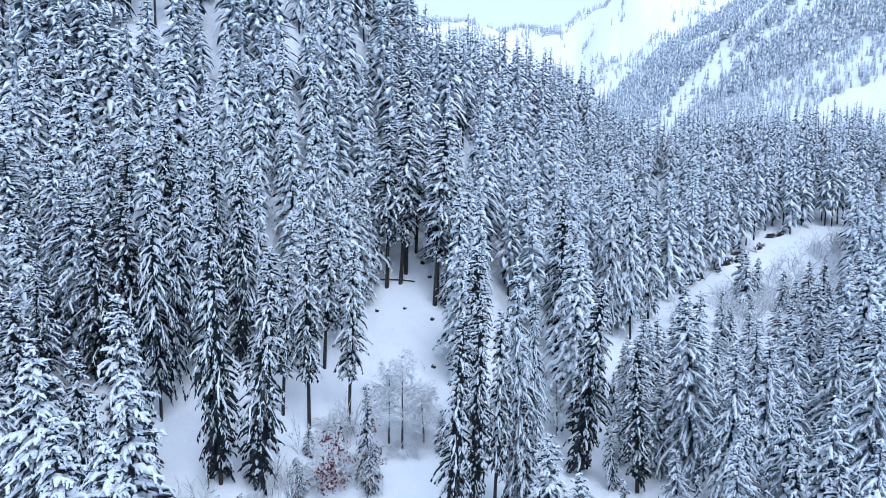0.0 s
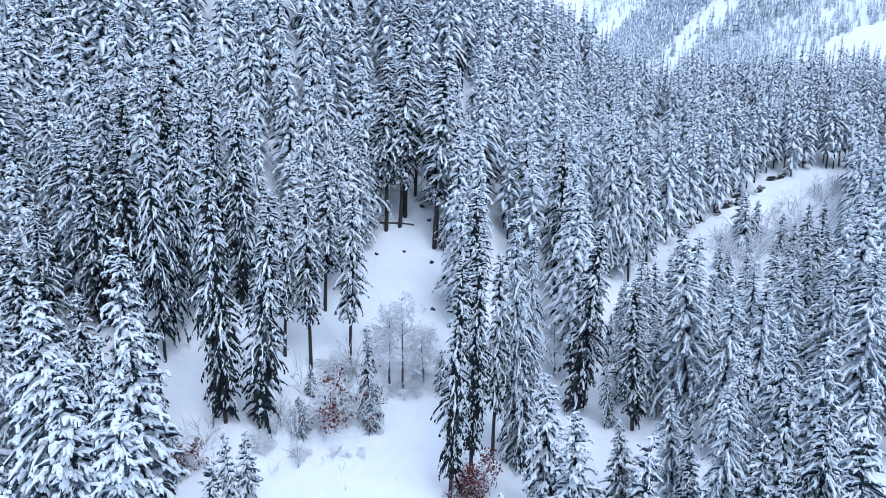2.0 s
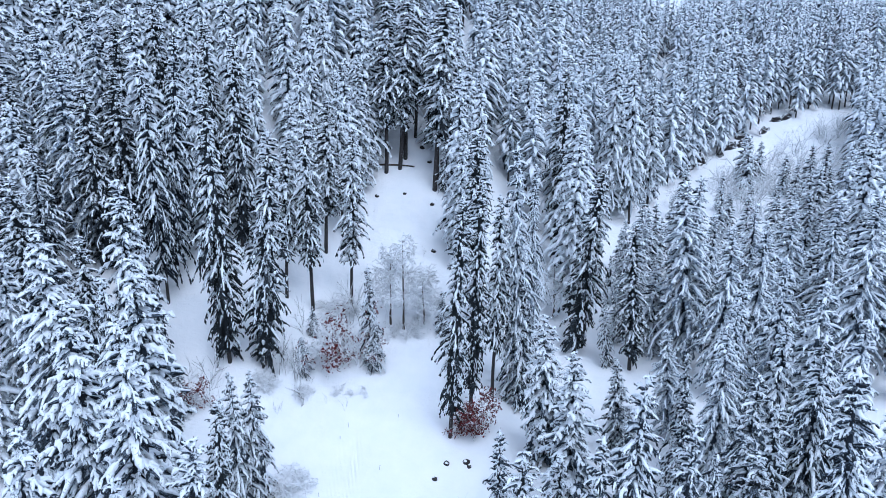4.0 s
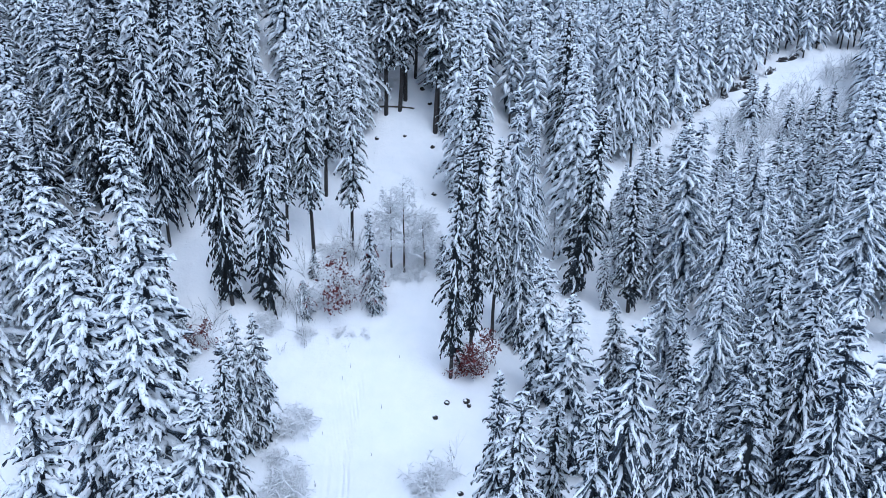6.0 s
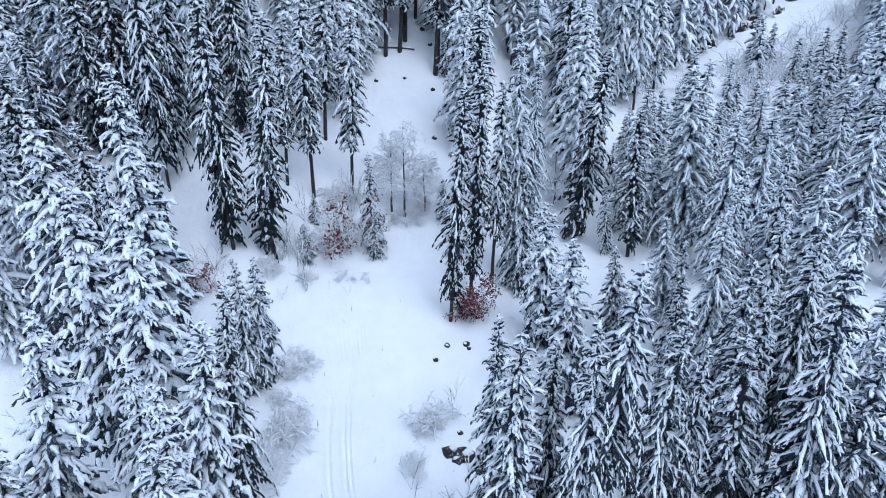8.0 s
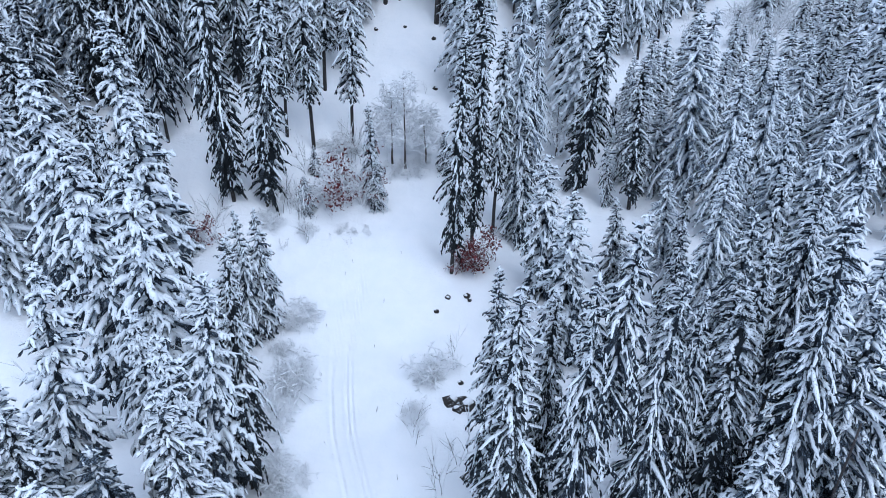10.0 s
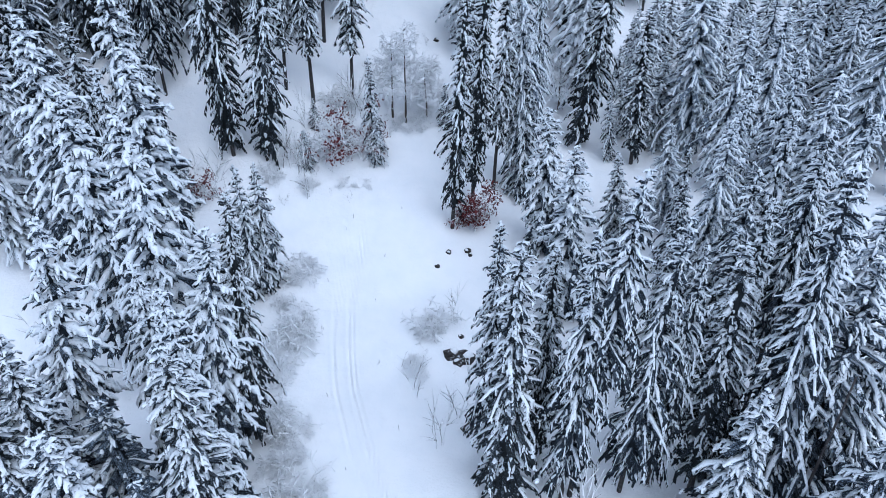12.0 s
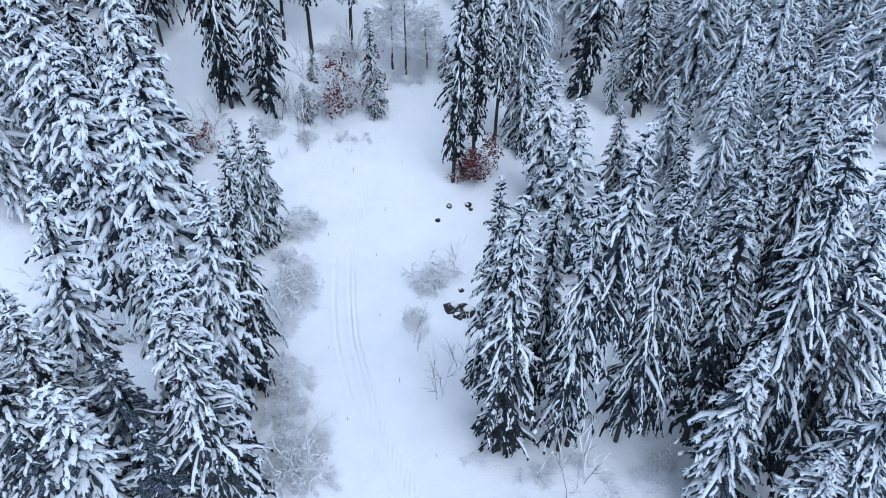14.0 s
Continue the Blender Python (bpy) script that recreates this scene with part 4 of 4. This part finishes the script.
# thickets at the edges of the glade: middle, half-width, length along it and number
for cx, cy, wx, wy, count, low, high in ((-15.3, 56, 1.2, 3.0, 9, 0.6, 1.3), (-14.6, 49, 1.2, 4.0, 12, 0.7, 1.5), (-13.6, 41, 1.0, 4.0, 9, 0.5, 1.2), (-12.4, 35, 1.1, 3.0, 8, 0.5, 1.2),
                                         (-11.0, 29.8, 1.6, 2.4, 13, 0.7, 1.5), (-8.6, 28.6, 0.8, 0.7, 3, 0.4, 0.7), (-1.2, 49.6, 1.2, 0.9, 5, 0.8, 1.5), (-2.9, 44.6, 0.4, 1.3, 3, 0.5, 1.0),
                                         (-5.0, 81.8, 1.8, 1.0, 7, 0.6, 1.1), (-2.2, 84.2, 0.9, 1.2, 4, 0.6, 1.0), (-13.4, 76.5, 1.2, 1.4, 4, 0.9, 1.8), (-10.8, 72.0, 1.6, 0.8, 5, 0.3, 0.6),
                                         (-13.6, 85.0, 0.9, 1.2, 3, 1.2, 2.0), (-20.3, 72.3, 1.2, 1.2, 5, 0.6, 1.2), (-15.6, 70.4, 0.7, 0.9, 3, 0.6, 1.0), (-28.2, 66.8, 1.2, 1.6, 5, 0.6, 1.2),
                                         (5.0, 29.8, 3.5, 0.9, 6, 0.3, 0.7), (12.5, 29.0, 3.5, 1.6, 8, 0.4, 0.8)):
    for _ in range(count):
        put_bush(SHRUBS[rng.integers(4)], cx + rng.uniform(-wx, wx), cy + rng.uniform(-wy, wy), shrub_label, "shrub", "rimed shrubs", rng.uniform(low, high), rng.uniform(0, 360))
sapling_label = "thin leafless sapling with dark bare stems in the snow"
for cx, cy, w, count in ((-2.3, 42.3, 0.5, 2), (-0.6, 36.8, 0.5, 2), (1.2, 39.5, 0.5, 1), (0.6, 52.0, 0.5, 1), (-27.0, 69.5, 2.2, 7), (-18.5, 74.0, 2.2, 8), (-15.5, 79.0, 2.5, 8), (-11.8, 84.0, 2.5, 7), (13.5, 78.0, 2.0, 3), (-36.0, 46.0, 2.5, 4), (9.0, 29.0, 3.0, 4), (-22.5, 66.0, 1.5, 2), (-15.7, 69.6, 0.5, 2)):
    for _ in range(count):
        put_bush(SAPLINGS[rng.integers(3)], cx + rng.uniform(-w, w), cy + rng.uniform(-w, w), sapling_label, "sapling", "bare saplings", rng.uniform(0.6, 1.25), rng.uniform(0, 360), "sapling")
# dry stalks that stick out of the snow
for cx, cy, wx, wy, count in ((12, 30, 8, 3, 16), (-17, 73, 6, 5, 16), (-6, 100, 5, 12, 8), (1.5, 42, 1.2, 6, 8), (-34, 48, 4, 6, 6)):
    for _ in range(count):
        put_bush(SAPLINGS[rng.integers(3)], cx + rng.uniform(-wx, wx), cy + rng.uniform(-wy, wy), "dry dark stalks sticking out of the snow", "stalks", "dry stalks", rng.uniform(0.12, 0.35), rng.uniform(0, 360), "dry_stalk")
put_bush(RED, -12.4, 75.6, "beech shrub with withered red leaves under snow", "shrub", "", 1.5, 0, "beech_shrub")
put_bush(RED, -10.2, 76.0, "beech shrub with withered red leaves under snow", "shrub", "", 0.95, 120, "beech_shrub")
put_bush(RED_LOW, 3.2, 66.0, "low beech shrub with dark red withered leaves", "shrub", "", 1.25, 40, "beech_shrub")
put_bush(RED_LOW, 2.6, 66.9, "low beech shrub with dark red withered leaves", "shrub", "", 0.9, 200, "beech_shrub")
put_bush(RED_LOW, -27.6, 67.4, "low beech shrub with dark red withered leaves", "shrub", "", 0.9, 10, "beech_shrub")


def bare_tree(seed, x, y, height):
    """A leafless tree with fine rimed branches."""
    rng = np.random.default_rng(seed)
    trunk, twigs, snow, ends = Shape(), Shape(), Shape(), []
    zs = np.linspace(-0.2, height, 7)
    sway = np.cumsum(rng.normal(0, 0.06, (7, 2)), 0)
    tube(trunk, np.column_stack([sway, zs]), np.linspace(0.17, 0.03, 7), 6)
    for i in range(42):
        z = height * rng.uniform(0.22, 0.98)
        a = rng.uniform(0, 6.28)
        bx, by = np.interp(z, zs, sway[:, 0]), np.interp(z, zs, sway[:, 1])
        limb(twigs, rng, (bx, by, z), (math.cos(a), math.sin(a), 0.75), (height - z) * 0.30 + 1.3, 0.055, 2, 0.5, 0.09, ends, 4, snow, 0.06)
    root = stand("leafless_tree", x, y, "slender leafless tree white with rime on its twigs", "tree", "rimed leafless trees")
    part("trunk", trunk.mesh("trunk", [mat_wood], True), root, "dark slender trunk")
    tagged(part("branchwork", twigs.mesh("twigs", [mat_twigs], True), root), kind="stuff")
    tagged(part("snow_load", snow.mesh("snow_load", [mat_snow], True), root), kind="stuff")


bare_tree(1, -5.1, 82.5, 12.0)
bare_tree(2, -6.8, 83.5, 9.8)
bare_tree(3, -2.6, 84.0, 7.0)
bare_tree(4, 16.4, 95.6, 7.5)


# marker stakes along the track
def stake(x, y, height, seed):
    rng = np.random.default_rng(seed)
    s = Shape()
    tilt = rng.normal(0, 0.05, 2)
    tube(s, [(0, 0, -0.3), (tilt[0] * 0.5, tilt[1] * 0.5, height * 0.5), (tilt[0], tilt[1], height)], [0.018, 0.017, 0.014], 6)
    ob = new("marker_stake", s.mesh("marker_stake", [mat_wood], True))
    ob.location = (x, y, float(ground(x, y)))
    return tagged(ob, "thin dark wooden stake marking the snow track", "stake", "stakes along the track")


for i, (x, y) in enumerate([(-10.4, 67.0), (-11.1, 65.4), (-5.0, 68.5), (-6.5, 60.9), (-12.0, 57.0), (-6.9, 54.3), (-11.7, 50.1), (-5.9, 45.7), (-10.0, 42.0), (-3.7, 38.1), (-7.5, 34.2), (-0.6, 30.9), (-2.7, 27.2), (-11.6, 50.2), (-6.0, 45.5)]):
    stake(x, y, 0.42 if i % 3 else 0.62, i)


# stones and stumps that stick out of the snow
def stone(x, y, size, seed, label, name="stone", category="stone", tall=0.7):
    rng = np.random.default_rng(seed)
    bm = bmesh.new()
    bmesh.ops.create_icosphere(bm, subdivisions=2, radius=size)
    for v in bm.verts:
        n = noise.noise(v.co * (1.3 / size) + Vector((seed * 3.1, 0, 0)))
        v.co *= 1 + 0.45 * n
        v.co.z *= tall
    me = bpy.data.meshes.new(name)
    bm.to_mesh(me)
    bm.free()
    me.materials.append(mat_stone)
    root = stand(name, x, y, label, category, "", 0.0, rng.uniform(0, 360))
    part("body", me, root)
    cap = Shape()
    snow_lump(cap, rng, (0.25 * size, 0.3 * size, size * tall * 0.7), size * 0.5)
    part("snow_cap", cap.mesh("snow_cap", [mat_snow], True), root, "white cap of snow")


for i, (x, y, s) in enumerate([(0.3, 62.5, 0.34), (2.4, 62.8, 0.42), (-0.9, 60.3, 0.30), (2.7, 62.2, 0.25), (0.5, 46.8, 0.75), (1.7, 46.5, 0.95), (1.2, 46.0, 0.6), (1.8, 38.5, 0.5), (1.5, 49.3, 0.3), (-29.0, 66.0, 0.8)]):
    stone(x, y, s, i, "dark rock half buried in snow beside the track")
for i, (x, y, s) in enumerate([(-1.4, 97.8, 0.36), (-1.7, 108.3, 0.36), (-6.2, 110.5, 0.30), (-10.6, 109.5, 0.34), (-3.6, 120.9, 0.42), (-2.3, 118.1, 0.38), (-3.0, 122.5, 0.4), (-24.9, 79.0, 0.35)]):
    stone(x, y, s, 40 + i, "snow-capped tree stump sticking out of the glade", "tree_stump", "stump", 0.9)


def log(x0, y0, x1, y1, radius, label):
    s, cap = Shape(), Shape()
    k = 9
    t = np.linspace(0, 1, k)
    xs, ys = x0 + (x1 - x0) * t, y0 + (y1 - y0) * t
    za, zb = float(ground(x0, y0)), float(ground(x1, y1))
    zs = np.maximum(za + (zb - za) * t, ground(xs, ys)) + radius * 0.8
    tube(s, np.column_stack([xs - x0, ys - y0, zs - za]), np.linspace(radius, radius * 0.75, k), 8)
    tube(cap, np.column_stack([xs - x0, ys - y0, zs - za + radius * 0.75]), radius * (0.55 + 0.25 * np.sin(t * 17)), 6)
    root = new("fallen_log")
    root.location = (x0, y0, za)
    tagged(root, label, "log")
    part("trunk", s.mesh("trunk", [mat_wood], True), root)
    part("snow_cap", cap.mesh("snow_cap", [mat_snow], True), root, "strip of snow along its top")


log(-13.4, 116.3, -4.8, 116.2, 0.20, "fallen log with snow on it across the glade")
log(-3.8, 124.6, 1.0, 126.2, 0.22, "short fallen log under the trees")
log(-32.0, 97.0, -27.0, 96.4, 0.22, "fallen log in the snow between spruces")


# a dead stem, bare to its tip, at the edge of the near stand
def dead_stem(x, y, height):
    rng = np.random.default_rng(4)
    s, knots = Shape(), Shape()
    zs = np.linspace(-0.4, height, 8)
    sway = np.cumsum(rng.normal(0, 0.02, (8, 2)), 0)
    tube(s, np.column_stack([sway, zs]), np.linspace(0.13, 0.05, 8), 8)
    for i in range(14):
        z = height * rng.uniform(0.3, 0.98)
        a = rng.uniform(0, 6.28)
        tube(knots, [(0, 0, z), (0.25 * math.cos(a), 0.25 * math.sin(a), z - 0.04), (0.5 * math.cos(a), 0.5 * math.sin(a), z - 0.12)], [0.02, 0.014, 0.006], 4)
    root = stand("dead_tree", x, y, "thin dead bare stem standing among snowy spruces", "tree")
    part("trunk", s.mesh("trunk", [mat_bark], True), root)
    tagged(part("branchwork", knots.mesh("twigs", [mat_bark]), root), kind="stuff")


dead_stem(22.1, 26.9, 17.4)

# rocky bank along the upper side of the forest road
def bank_rock(x, y, long, high, turn, seed):
    rng = np.random.default_rng(seed)
    bm = bmesh.new()
    bmesh.ops.create_icosphere(bm, subdivisions=3, radius=1.0)
    for v in bm.verts:
        n = noise.noise(v.co * 1.6 + Vector((seed * 2.7, 0, 0))) + 0.5 * noise.noise(v.co * 4.1 + Vector((0, seed * 1.9, 0)))
        v.co *= 1 + 0.45 * n
        v.co.x *= long
        v.co.y *= 0.8
        v.co.z *= high
    me = bpy.data.meshes.new("rock")
    bm.to_mesh(me)
    bm.free()
    me.materials.append(mat_ledge)
    ob = new("rock", me)
    ob.matrix_basis = pose(x, y, float(ground(x, y)) - 0.1, rng.uniform(-10, 10), rng.uniform(-10, 10), turn)
    tagged(ob, "dark rock ledge of the bank above the forest road", "rock", "rocks of the road bank")


for i, t in enumerate(np.linspace(0, 1, 15)):
    rng = np.random.default_rng(300 + i)
    if i in (5, 10, 12):
        continue
    bank_rock(56.0 + 45.0 * t + rng.normal(0, 0.8), 171.5 + 34.5 * t + rng.normal(0, 0.8), rng.uniform(1.6, 2.8), rng.uniform(0.8, 1.9), 37 + rng.normal(0, 12), 300 + i)


# thicket of rimed bushes and low trees below the forest road
def build_thicket():
    rng = np.random.default_rng(77)
    shapes = []
    for i in range(5):
        q, ends = Shape(), []
        for _ in range(4):
            a = rng.uniform(0, 6.28)
            limb(q, rng, (0, 0, -0.1), (math.cos(a) * 0.45, math.sin(a) * 0.45, 1), rng.uniform(2.6, 4.6), 0.10, 2, 0.5, 0.02, ends, 3)
        shapes.append(q.arrays())
    placed = []
    for _ in range(180):
        if rng.random() < 0.6:
            x = rng.uniform(62, 128)
            y = float(np.interp(x, ROAD_X, ROAD_Y)) - rng.uniform(5, 26)
        else:
            az, d = rng.uniform(18, 34), rng.uniform(108, 200)
            x, y = d * math.sin(radians(az)), d * math.cos(radians(az))
        if on_road(x, y):
            continue
        s = rng.uniform(0.7, 1.5)
        placed.append((rng.integers(5), s, s, s, rng.uniform(0, 6.28), 0.0, 0.0, (x, y, float(ground(x, y)))))
    me = grove("thicket", shapes, placed, [mat_twigs])
    tagged(new("thicket", me), "thicket of rimed leafless bushes below the forest road", "thicket", kind="stuff")


build_thicket()
